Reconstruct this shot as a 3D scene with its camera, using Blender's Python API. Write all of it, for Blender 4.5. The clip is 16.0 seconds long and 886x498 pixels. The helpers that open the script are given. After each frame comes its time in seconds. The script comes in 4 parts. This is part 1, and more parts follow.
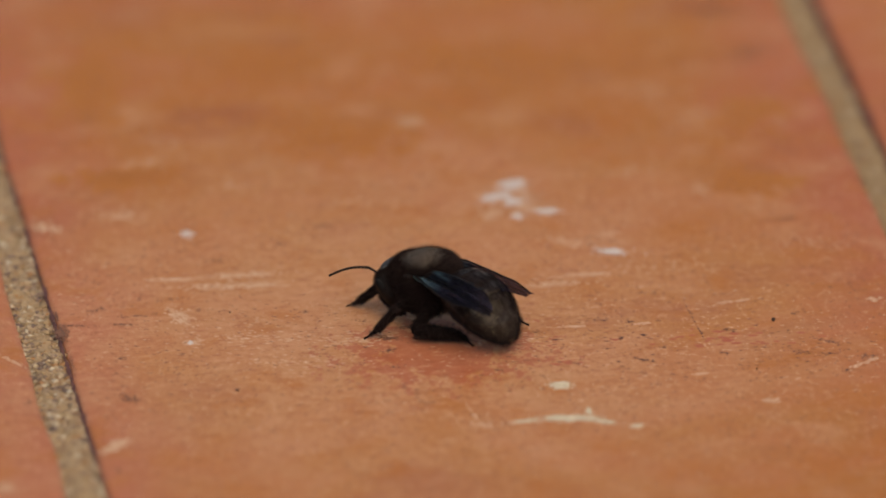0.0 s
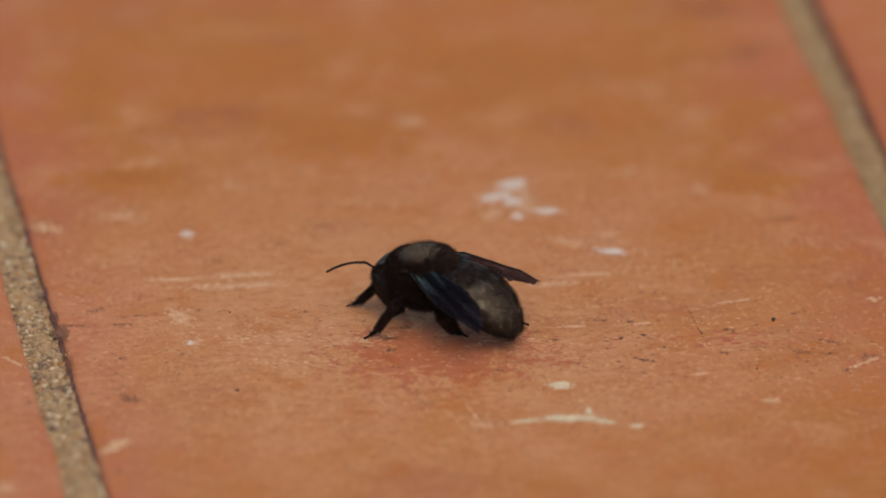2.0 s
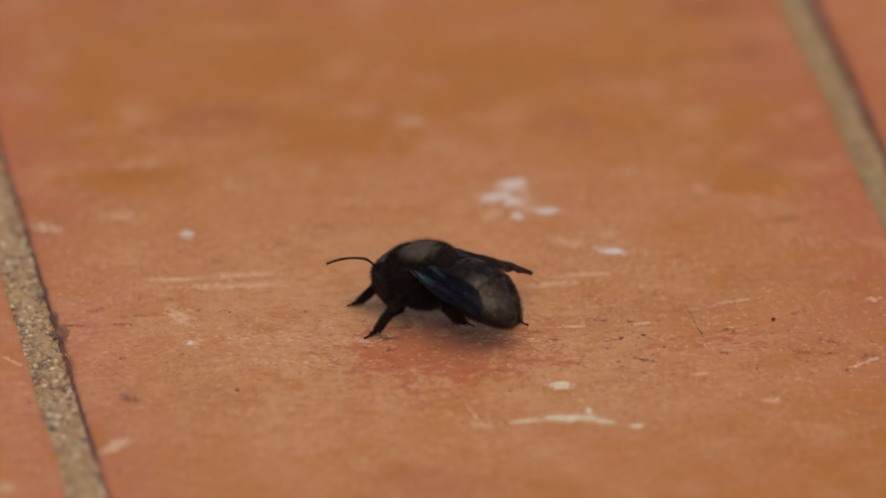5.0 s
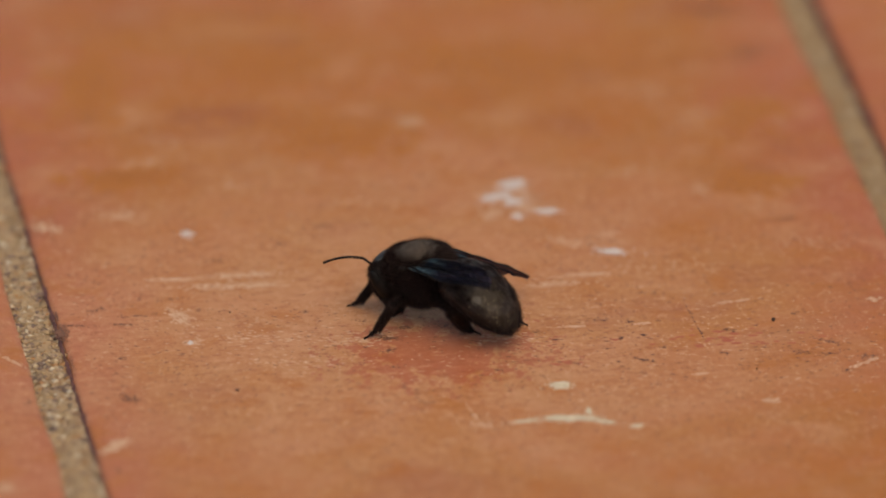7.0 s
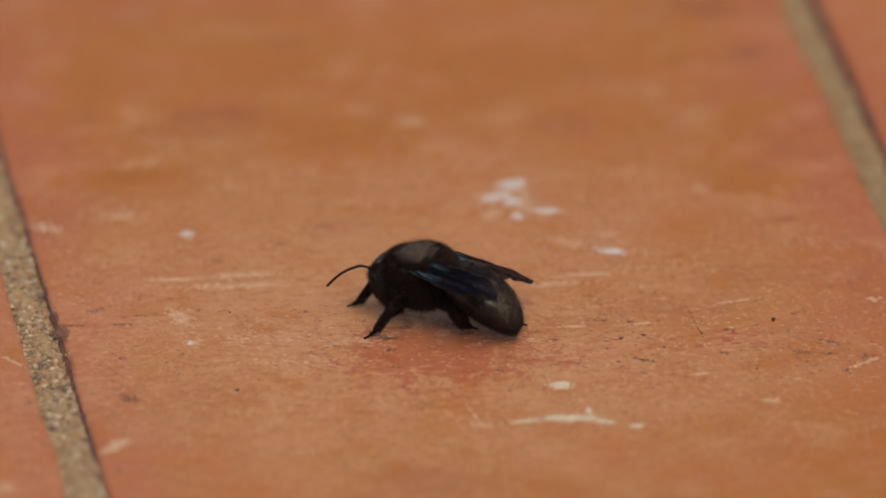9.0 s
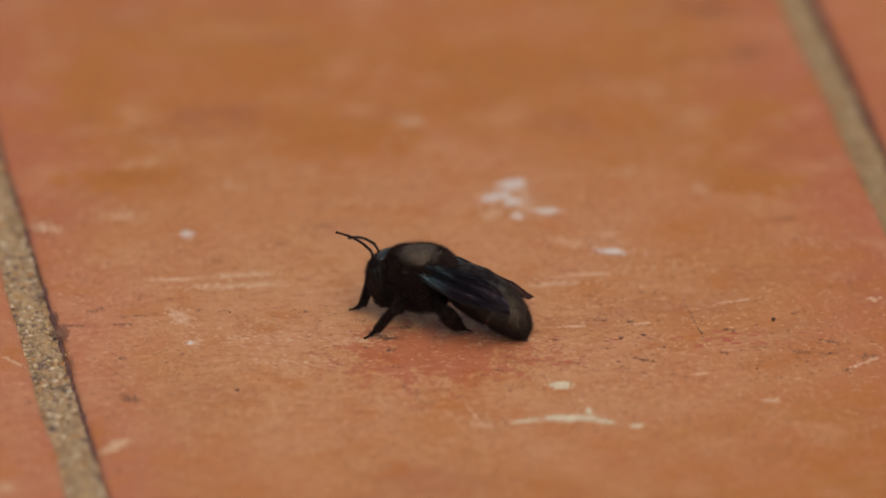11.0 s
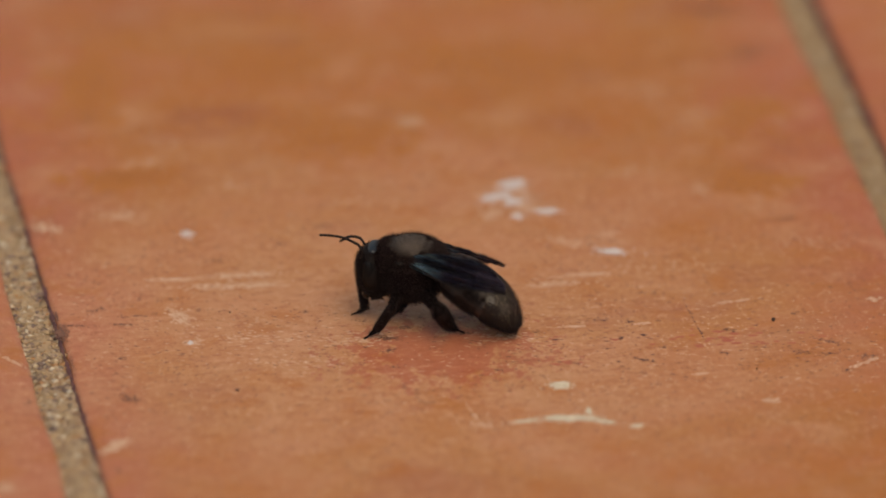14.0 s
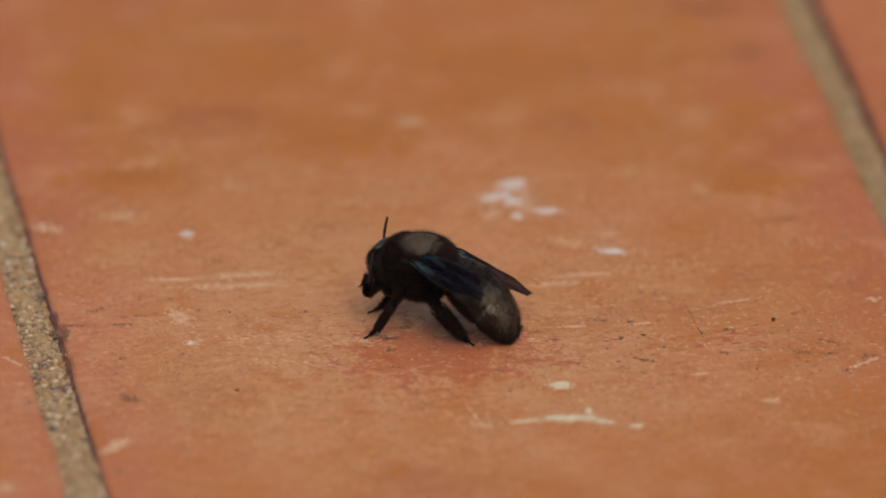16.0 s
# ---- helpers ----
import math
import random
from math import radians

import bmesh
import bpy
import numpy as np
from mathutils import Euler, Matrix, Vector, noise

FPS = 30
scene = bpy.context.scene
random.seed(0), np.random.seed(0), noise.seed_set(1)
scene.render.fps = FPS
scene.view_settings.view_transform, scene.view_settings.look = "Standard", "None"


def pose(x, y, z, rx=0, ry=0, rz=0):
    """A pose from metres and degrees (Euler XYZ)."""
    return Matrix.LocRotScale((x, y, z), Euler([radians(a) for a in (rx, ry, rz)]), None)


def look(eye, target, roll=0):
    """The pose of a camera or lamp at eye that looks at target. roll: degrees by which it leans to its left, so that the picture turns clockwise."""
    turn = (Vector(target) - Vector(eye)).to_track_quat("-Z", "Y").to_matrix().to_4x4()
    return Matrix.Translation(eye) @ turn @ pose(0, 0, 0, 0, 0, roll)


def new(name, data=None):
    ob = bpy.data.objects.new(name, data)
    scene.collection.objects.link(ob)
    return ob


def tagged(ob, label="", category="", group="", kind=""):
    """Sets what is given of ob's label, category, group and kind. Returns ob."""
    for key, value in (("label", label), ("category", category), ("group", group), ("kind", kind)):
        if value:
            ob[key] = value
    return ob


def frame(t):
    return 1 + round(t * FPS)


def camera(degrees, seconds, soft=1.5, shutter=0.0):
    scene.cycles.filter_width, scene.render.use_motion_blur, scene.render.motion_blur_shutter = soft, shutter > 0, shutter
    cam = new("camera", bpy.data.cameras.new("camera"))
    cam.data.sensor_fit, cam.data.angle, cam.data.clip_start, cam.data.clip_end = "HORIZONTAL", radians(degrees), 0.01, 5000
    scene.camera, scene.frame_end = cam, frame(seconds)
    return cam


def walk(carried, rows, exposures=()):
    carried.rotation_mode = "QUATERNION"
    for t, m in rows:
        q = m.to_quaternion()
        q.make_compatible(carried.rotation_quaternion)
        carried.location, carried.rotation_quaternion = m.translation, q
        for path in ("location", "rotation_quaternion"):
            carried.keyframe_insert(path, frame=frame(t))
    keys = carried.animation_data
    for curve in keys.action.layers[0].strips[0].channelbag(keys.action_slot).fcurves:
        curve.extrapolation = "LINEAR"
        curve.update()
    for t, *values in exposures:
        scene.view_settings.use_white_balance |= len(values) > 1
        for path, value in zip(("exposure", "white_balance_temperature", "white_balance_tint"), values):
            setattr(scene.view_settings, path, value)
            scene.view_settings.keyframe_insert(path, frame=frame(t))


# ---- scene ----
MM = 0.001

# camera: a long lens on a stand, 1.76 m from the tile, looking down at 27 degrees
cam = camera(4.6, 16.0, 1.75, 0.5)
EYE = (0.0, -1.5669, 0.7984)
walk(cam, [(0.0, look(EYE, (0, 0, 0))), (16.0, look(EYE, (0, 0, 0)))], [(0.0, 0.29, 8500, 10), (16.0, 0.29, 8500, 10)])
cam.data.dof.use_dof = True
cam.data.dof.focus_distance = 1.731
cam.data.dof.aperture_fstop = 8.0

# light: open shade under a bright sky
SUN_ELEVATION, SUN_ROTATION = radians(58), radians(165)
world = bpy.data.worlds.new("sky")
scene.world = world
world.use_nodes = True
wn = world.node_tree.nodes
sky = wn.new("ShaderNodeTexSky")
sky.sky_type, sky.sun_disc = "NISHITA", False
sky.sun_elevation, sky.sun_rotation = SUN_ELEVATION, SUN_ROTATION
sky.dust_density, sky.air_density = 3.0, 1.0
world.node_tree.links.new(sky.outputs[0], wn["Background"].inputs[0])
wn["Background"].inputs[1].default_value = 0.115
sun_data = bpy.data.lights.new("sun", "SUN")
sun_data.energy, sun_data.angle, sun_data.color = 0.75, radians(50), (1.0, 0.94, 0.87)
sun = new("sun", sun_data)
sun_way = Vector((math.sin(SUN_ROTATION) * math.cos(SUN_ELEVATION), math.cos(SUN_ROTATION) * math.cos(SUN_ELEVATION), math.sin(SUN_ELEVATION)))
sun.matrix_world = look(sun_way * 5, (0, 0, 0))


# ---- materials ----
def material(name):
    m = bpy.data.materials.new(name)
    m.use_nodes = True
    return m, m.node_tree.nodes, m.node_tree.links, m.node_tree.nodes["Principled BSDF"]


def node(nodes, kind, **values):
    n = nodes.new(kind)
    for key, value in values.items():
        n.inputs[key.replace("_", " ")].default_value = value
    return n


def ramp(nodes, links, source, stops):
    n = nodes.new("ShaderNodeValToRGB")
    while len(n.color_ramp.elements) < len(stops):
        n.color_ramp.elements.new(0.5)
    for e, (p, c) in zip(n.color_ramp.elements, stops):
        e.position, e.color = p, (*c, 1.0) if len(c) == 3 else c
    links.new(source, n.inputs[0])
    return n.outputs[0]


def mix(nodes, links, factor, a, b, mode="MIX"):
    n = nodes.new("ShaderNodeMix")
    n.data_type, n.blend_type = "RGBA", mode
    for value, socket in ((factor, n.inputs[0]), (a, n.inputs[6]), (b, n.inputs[7])):
        if isinstance(value, bpy.types.NodeSocket):
            links.new(value, socket)
        elif isinstance(value, (int, float)):
            socket.default_value = value
        else:
            socket.default_value = (*value, 1.0)
    return n.outputs[2]


def coords(nodes, links, scale, stretch=(1, 1, 1), turn=0.0, vary=True):
    """Object coordinates with noise cells of about one unit per 1/scale metres, shifted for each object."""
    tc = nodes.new("ShaderNodeTexCoord")
    mp = nodes.new("ShaderNodeMapping")
    mp.inputs["Scale"].default_value = [scale * v for v in stretch]
    mp.inputs["Rotation"].default_value = (0, 0, radians(turn))
    info = nodes.new("ShaderNodeObjectInfo")
    mul = nodes.new("ShaderNodeMath")
    mul.operation = "MULTIPLY"
    mul.inputs[1].default_value = 37.0
    links.new(info.outputs["Random"], mul.inputs[0])
    links.new(tc.outputs["Object"], mp.inputs["Vector"])
    if vary:
        links.new(mul.outputs[0], mp.inputs["Location"])
    return mp.outputs[0]


def noise_of(nodes, links, vector, detail=4.0, rough=0.55, scale=1.0):
    n = node(nodes, "ShaderNodeTexNoise", Scale=scale, Detail=detail, Roughness=rough)
    links.new(vector, n.inputs["Vector"])
    return n.outputs["Fac"]


def math_of(nodes, links, operation, a, b=0.0, clamp=False):
    n = nodes.new("ShaderNodeMath")
    n.operation, n.use_clamp = operation, clamp
    for value, socket in ((a, n.inputs[0]), (b, n.inputs[1])):
        if isinstance(value, (int, float)):
            socket.default_value = value
        else:
            links.new(value, socket)
    return n.outputs[0]


def bump(nodes, links, bsdf, height, strength, distance):
    b = node(nodes, "ShaderNodeBump", Strength=strength, Distance=distance)
    links.new(height, b.inputs["Height"])
    links.new(b.outputs[0], bsdf.inputs["Normal"])


def terracotta_material():
    m, n, l, bsdf = material("terracotta")
    tc = n.new("ShaderNodeTexCoord")
    xyz = n.new("ShaderNodeSeparateXYZ")
    l.new(tc.outputs["Object"], xyz.inputs[0])
    # worn, redder rim of the tile
    ex = math_of(n, l, "SUBTRACT", 0.0678, math_of(n, l, "ABSOLUTE", xyz.outputs[0]))
    ey = math_of(n, l, "SUBTRACT", 0.139, math_of(n, l, "ABSOLUTE", xyz.outputs[1]))
    rim = math_of(n, l, "MINIMUM", ex, ey)
    wob = noise_of(n, l, coords(n, l, 45), 3)
    rim = math_of(n, l, "ADD", rim, math_of(n, l, "MULTIPLY", math_of(n, l, "SUBTRACT", wob, 0.5), 0.03))
    rim = math_of(n, l, "DIVIDE", rim, 0.020, True)
    big = noise_of(n, l, coords(n, l, 26, (0.6, 1.0, 1)), 5, 0.6)
    body = ramp(n, l, big, [(0.34, (0.347, 0.102, 0.038)), (0.45, (0.423, 0.150, 0.032)), (0.55, (0.444, 0.149, 0.048)), (0.66, (0.455, 0.185, 0.067))])
    edge = ramp(n, l, big, [(0.3, (0.401, 0.106, 0.052)), (0.7, (0.455, 0.144, 0.073))])
    colour = mix(n, l, rim, edge, body)
    # pale dust in the middle of the tile, with the corners' light falloff painted in
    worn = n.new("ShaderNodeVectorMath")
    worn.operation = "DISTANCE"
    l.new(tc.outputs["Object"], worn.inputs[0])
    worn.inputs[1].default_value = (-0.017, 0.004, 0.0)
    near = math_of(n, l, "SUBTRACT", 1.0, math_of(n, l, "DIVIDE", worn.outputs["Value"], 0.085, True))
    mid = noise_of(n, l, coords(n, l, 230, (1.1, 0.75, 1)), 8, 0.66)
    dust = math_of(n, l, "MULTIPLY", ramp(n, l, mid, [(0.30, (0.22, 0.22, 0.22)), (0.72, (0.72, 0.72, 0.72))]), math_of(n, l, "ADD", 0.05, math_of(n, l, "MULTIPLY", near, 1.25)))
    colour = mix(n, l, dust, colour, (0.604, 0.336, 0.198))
    fine = noise_of(n, l, coords(n, l, 900, (1.0, 0.6, 1)), 6, 0.72)
    colour = mix(n, l, ramp(n, l, fine, [(0.34, (0.52, 0.52, 0.52)), (0.45, (0, 0, 0))]), colour, (0.288, 0.097, 0.046))
    colour = mix(n, l, ramp(n, l, fine, [(0.55, (0, 0, 0)), (0.67, (0.48, 0.48, 0.48))]), colour, (0.646, 0.396, 0.246))
    patchy = noise_of(n, l, coords(n, l, 125, (0.6, 0.8, 1), 6), 7, 0.62)
    colour = mix(n, l, ramp(n, l, patchy, [(0.34, (0.75, 0.75, 0.75)), (0.47, (0, 0, 0))]), colour, (0.44, 0.150, 0.036))
    colour = mix(n, l, ramp(n, l, patchy, [(0.52, (0, 0, 0)), (0.68, (0.6, 0.6, 0.6))]), colour, (0.543, 0.266, 0.143))
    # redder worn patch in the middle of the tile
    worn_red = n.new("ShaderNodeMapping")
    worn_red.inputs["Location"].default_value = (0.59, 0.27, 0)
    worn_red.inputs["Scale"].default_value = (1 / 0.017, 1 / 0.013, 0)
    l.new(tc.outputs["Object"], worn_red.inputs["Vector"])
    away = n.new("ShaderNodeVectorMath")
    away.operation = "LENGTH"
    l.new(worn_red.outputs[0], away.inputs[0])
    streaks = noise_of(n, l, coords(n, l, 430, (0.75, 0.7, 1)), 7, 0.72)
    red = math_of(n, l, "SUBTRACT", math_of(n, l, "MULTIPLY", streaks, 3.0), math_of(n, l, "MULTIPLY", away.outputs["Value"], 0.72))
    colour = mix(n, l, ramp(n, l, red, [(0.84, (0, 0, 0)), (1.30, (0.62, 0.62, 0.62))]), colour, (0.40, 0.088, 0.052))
    grain = noise_of(n, l, coords(n, l, 950, (0.28, 0.75, 1), 2), 6, 0.76)
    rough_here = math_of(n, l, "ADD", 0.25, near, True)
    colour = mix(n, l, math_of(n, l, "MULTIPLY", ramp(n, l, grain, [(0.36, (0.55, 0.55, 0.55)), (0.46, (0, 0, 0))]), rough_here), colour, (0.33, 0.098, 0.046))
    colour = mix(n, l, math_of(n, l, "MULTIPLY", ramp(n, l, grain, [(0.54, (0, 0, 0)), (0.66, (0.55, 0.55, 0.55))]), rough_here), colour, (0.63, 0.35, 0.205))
    blotch = noise_of(n, l, coords(n, l, 60, (0.5, 1, 1)), 4, 0.6)
    colour = mix(n, l, ramp(n, l, blotch, [(0.60, (0, 0, 0)), (0.74, (0.35, 0.35, 0.35))]), colour, (0.336, 0.138, 0.058))
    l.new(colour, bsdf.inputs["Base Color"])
    l.new(ramp(n, l, mid, [(0.3, (0.45, 0.45, 0.45)), (0.7, (0.7, 0.7, 0.7))]), bsdf.inputs["Roughness"])
    bsdf.inputs["Specular IOR Level"].default_value = 0.35
    h = math_of(n, l, "ADD", fine, math_of(n, l, "MULTIPLY", mid, 1.5))
    bump(n, l, bsdf, h, 0.22, 0.0003)
    return m


def mortar_material(name, tone):
    m, n, l, bsdf = material(name)
    grain = noise_of(n, l, coords(n, l, 1100), 4, 0.7)
    patch = noise_of(n, l, coords(n, l, 160), 4, 0.6)
    c = ramp(n, l, grain, [(0.28, (0.28, 0.186, 0.105)), (0.42, (0.38, 0.260, 0.145)), (0.60, (0.44, 0.310, 0.180)), (0.75, (0.54, 0.410, 0.260))])
    c = mix(n, l, ramp(n, l, patch, [(0.45, (0, 0, 0)), (0.72, (0.500, 0.500, 0.500))]), c, (0.346, 0.241, 0.148))
    l.new(mix(n, l, 1.0, c, tone, "MULTIPLY"), bsdf.inputs["Base Color"])
    bsdf.inputs["Roughness"].default_value = 0.9
    bump(n, l, bsdf, grain, 0.35, 0.00018)
    return m


def sand_material():
    m, n, l, bsdf = material("sand grains")
    geo = n.new("ShaderNodeNewGeometry")
    c = ramp(n, l, geo.outputs["Random Per Island"], [(0.0, (0.17, 0.112, 0.095)), (0.12, (0.23, 0.152, 0.108)), (0.2, (0.39, 0.20, 0.085)), (0.3, (0.34, 0.232, 0.132)), (0.5, (0.40, 0.280, 0.158)), (0.7, (0.37, 0.262, 0.178)), (0.88, (0.48, 0.365, 0.235)), (1.0, (0.60, 0.52, 0.40))])
    l.new(c, bsdf.inputs["Base Color"])
    bsdf.inputs["Roughness"].default_value = 0.75
    return m


def grime_shade_material():
    m, n, l, bsdf = material("dark grime and joint shade")
    v = noise_of(n, l, coords(n, l, 700), 4, 0.7)
    l.new(ramp(n, l, v, [(0.35, (0.075, 0.030, 0.034)), (0.7, (0.20, 0.085, 0.075))]), bsdf.inputs["Base Color"])
    bsdf.inputs["Roughness"].default_value = 0.85
    return m


def speckle_material(name, dark, light, rough, scale, relief):
    m, n, l, bsdf = material(name)
    v = noise_of(n, l, coords(n, l, scale), 5, 0.65)
    l.new(ramp(n, l, v, [(0.32, dark), (0.68, light)]), bsdf.inputs["Base Color"])
    l.new(ramp(n, l, v, [(0.3, (rough * 0.8,) * 3), (0.7, (min(1.0, rough * 1.2),) * 3)]), bsdf.inputs["Roughness"])
    bump(n, l, bsdf, v, 0.5, relief)
    return m


def wing_material():
    m, n, l, bsdf = material("smoky wing membrane")
    v = noise_of(n, l, coords(n, l, 330, (0.26, 2.2, 1)), 5, 0.62)
    tc = n.new("ShaderNodeTexCoord")
    xyz = n.new("ShaderNodeSeparateXYZ")
    l.new(tc.outputs["Object"], xyz.inputs[0])
    outer = math_of(n, l, "DIVIDE", math_of(n, l, "SUBTRACT", xyz.outputs[0], 0.0018), 0.0060, True)          # teal near the root, violet-brown further out, with sky sheen painted in
    inner = ramp(n, l, v, [(0.40, (0.010, 0.016, 0.028)), (0.47, (0.075, 0.135, 0.175)), (0.55, (0.24, 0.41, 0.46)), (0.66, (0.48, 0.61, 0.76))])
    far = ramp(n, l, v, [(0.38, (0.006, 0.005, 0.010)), (0.52, (0.020, 0.016, 0.030)), (0.70, (0.070, 0.055, 0.085))])
    l.new(mix(n, l, outer, inner, far), bsdf.inputs["Base Color"])
    bsdf.inputs["Metallic"].default_value = 0.75
    l.new(ramp(n, l, v, [(0.35, (0.42, 0.42, 0.42)), (0.65, (0.22, 0.22, 0.22))]), bsdf.inputs["Roughness"])
    fine = noise_of(n, l, coords(n, l, 1500), 3, 0.6)
    bump(n, l, bsdf, math_of(n, l, "ADD", fine, math_of(n, l, "MULTIPLY", v, 3.0)), 0.7, 0.0003)
    clear = n.new("ShaderNodeBsdfTransparent")
    clear.inputs[0].default_value = (0.52, 0.42, 0.45, 1)
    both = n.new("ShaderNodeMixShader")
    l.new(math_of(n, l, "ADD", 0.08, math_of(n, l, "MULTIPLY", outer, 0.08)), both.inputs[0])
    l.new(bsdf.outputs[0], both.inputs[1])
    l.new(clear.outputs[0], both.inputs[2])
    l.new(both.outputs[0], n["Material Output"].inputs["Surface"])
    return m


def belly_material():
    """Black chitin whose gloss comes and goes in streaks between fine hairs."""
    m, n, l, bsdf = material("dull black chitin")
    streak = noise_of(n, l, coords(n, l, 520, (0.5, 1, 1), vary=False), 6, 0.7)
    fine = noise_of(n, l, coords(n, l, 2600), 3, 0.6)
    skin = ramp(n, l, streak, [(0.35, (0.0060, 0.0038, 0.0040)), (0.7, (0.019, 0.0120, 0.0122))])
    # sky sheen on the back and left flank, painted as pale ragged patches
    tc = n.new("ShaderNodeTexCoord")
    place = n.new("ShaderNodeMapping")
    place.vector_type = "POINT"
    place.inputs["Location"].default_value = (-2.02, 0.95, -1.0)
    place.inputs["Scale"].default_value = (215, 420, 400)
    l.new(tc.outputs["Object"], place.inputs["Vector"])
    reach = n.new("ShaderNodeVectorMath")
    reach.operation = "LENGTH"
    l.new(place.outputs[0], reach.inputs[0])
    ragged = noise_of(n, l, coords(n, l, 420, vary=False), 6, 0.72)
    sheen_patch = math_of(n, l, "SUBTRACT", math_of(n, l, "MULTIPLY", ragged, 3.0), math_of(n, l, "MULTIPLY", reach.outputs["Value"], 1.05))
    sheen_patch = ramp(n, l, sheen_patch, [(0.35, (0, 0, 0)), (0.95, (0.34, 0.34, 0.34))])
    skin = mix(n, l, sheen_patch, skin, (0.135, 0.116, 0.088))
    along = n.new("ShaderNodeSeparateXYZ")                   # thinner dust over the last rings, with warm bounced light painted in
    l.new(tc.outputs["Object"], along.inputs[0])
    tip = math_of(n, l, "ADD", math_of(n, l, "DIVIDE", along.outputs[0], 0.015), math_of(n, l, "MULTIPLY", math_of(n, l, "SUBTRACT", ragged, 0.5), 1.1))
    skin = mix(n, l, ramp(n, l, tip, [(0.58, (0, 0, 0)), (0.95, (0.25, 0.25, 0.25))]), skin, (0.135, 0.104, 0.074))
    spot = n.new("ShaderNodeVectorMath")                     # one larger round pale spot
    spot.operation = "DISTANCE"
    l.new(tc.outputs["Object"], spot.inputs[0])
    spot.inputs[1].default_value = (0.0086, -0.00385, 0.0019)
    rim = math_of(n, l, "ADD", spot.outputs["Value"], math_of(n, l, "MULTIPLY", math_of(n, l, "SUBTRACT", ragged, 0.5), 0.0008))
    rim = ramp(n, l, math_of(n, l, "DIVIDE", rim, 0.002), [(0.28, (0.8, 0.8, 0.8)), (0.48, (0, 0, 0))])
    l.new(mix(n, l, rim, skin, (0.16, 0.15, 0.13)), bsdf.inputs["Base Color"])
    bsdf.inputs["Specular Tint"].default_value = (1.0, 0.88, 0.80, 1)
    l.new(ramp(n, l, streak, [(0.40, (0.6, 0.6, 0.6)), (0.64, (0.30, 0.30, 0.30))]), bsdf.inputs["Roughness"])
    l.new(ramp(n, l, streak, [(0.42, (0.04, 0.04, 0.04)), (0.52, (0.20, 0.20, 0.20)), (0.64, (0.55, 0.55, 0.55))]), bsdf.inputs["Specular IOR Level"])
    bump(n, l, bsdf, math_of(n, l, "ADD", math_of(n, l, "MULTIPLY", streak, 3.0), fine), 0.5, 0.00022)
    return m


def scutum_material():
    """Thorax shell: a bald, glossy brownish top that passes softly into dull black sides."""
    m, n, l, bsdf = material("bald thorax shell")
    tc = n.new("ShaderNodeTexCoord")
    mp = n.new("ShaderNodeMapping")
    mp.inputs["Location"].default_value = (0.08, 0, -0.9)
    mp.inputs["Scale"].default_value = (245, 240, 200)
    l.new(tc.outputs["Object"], mp.inputs["Vector"])
    away = n.new("ShaderNodeVectorMath")
    away.operation = "LENGTH"
    l.new(mp.outputs[0], away.inputs[0])
    soft = noise_of(n, l, coords(n, l, 900), 5, 0.65)
    bald = math_of(n, l, "ADD", away.outputs["Value"], math_of(n, l, "MULTIPLY", math_of(n, l, "SUBTRACT", soft, 0.5), 0.5))
    bald = ramp(n, l, bald, [(0.50, (1, 1, 1)), (1.02, (0, 0, 0))])
    shell = ramp(n, l, soft, [(0.32, (0.044, 0.031, 0.021)), (0.68, (0.108, 0.078, 0.052))])
    l.new(mix(n, l, bald, (0.009, 0.0055, 0.0058), shell), bsdf.inputs["Base Color"])
    l.new(math_of(n, l, "MULTIPLY", bald, 1.0), bsdf.inputs["Specular IOR Level"])
    bsdf.inputs["Specular Tint"].default_value = (1.0, 0.9, 0.82, 1)
    bsdf.inputs["Roughness"].default_value = 0.44
    bump(n, l, bsdf, soft, 0.4, 0.0002)
    return m


def hair_material(name, dark, middle, light):
    """Fur whose single hairs differ: mostly near black, some paler."""
    m, n, l, bsdf = material(name)
    geo = n.new("ShaderNodeNewGeometry")
    l.new(ramp(n, l, geo.outputs["Random Per Island"], [(0.0, dark), (0.55, middle), (0.80, middle), (1.0, light)]), bsdf.inputs["Base Color"])
    bsdf.inputs["Roughness"].default_value = 0.55
    bsdf.inputs["Specular Tint"].default_value = (1.0, 0.84, 0.80, 1)
    return m


TERRACOTTA = terracotta_material()
MORTAR = mortar_material("sandy mortar", (1.0, 0.97, 0.95))
DARK_MORTAR = mortar_material("darker sandy mortar", (0.78, 0.76, 0.72))
SAND = sand_material()
GRIME_SHADE = grime_shade_material()
PAINT = speckle_material("dried white paint", (0.52, 0.43, 0.40), (0.70, 0.63, 0.61), 0.6, 900, 0.0002)
CREAM = speckle_material("dried cream paint", (0.52, 0.43, 0.31), (0.72, 0.63, 0.48), 0.6, 900, 0.0002)
CHALK = speckle_material("pale scuffed clay", (0.54, 0.30, 0.18), (0.66, 0.44, 0.31), 0.7, 900, 0.0002)
SMUDGE = speckle_material("ingrained dirt", (0.14, 0.065, 0.048), (0.26, 0.125, 0.080), 0.8, 900, 0.0001)
OCHRE = speckle_material("ochre clay", (0.40, 0.130, 0.022), (0.45, 0.160, 0.032), 0.55, 300, 0.0001)
RED_CLAY = speckle_material("worn red clay", (0.41, 0.105, 0.055), (0.46, 0.14, 0.075), 0.6, 500, 0.0001)
CRUMB = speckle_material("dark grit", (0.03, 0.015, 0.012), (0.10, 0.05, 0.035), 0.8, 1500, 0.0002)
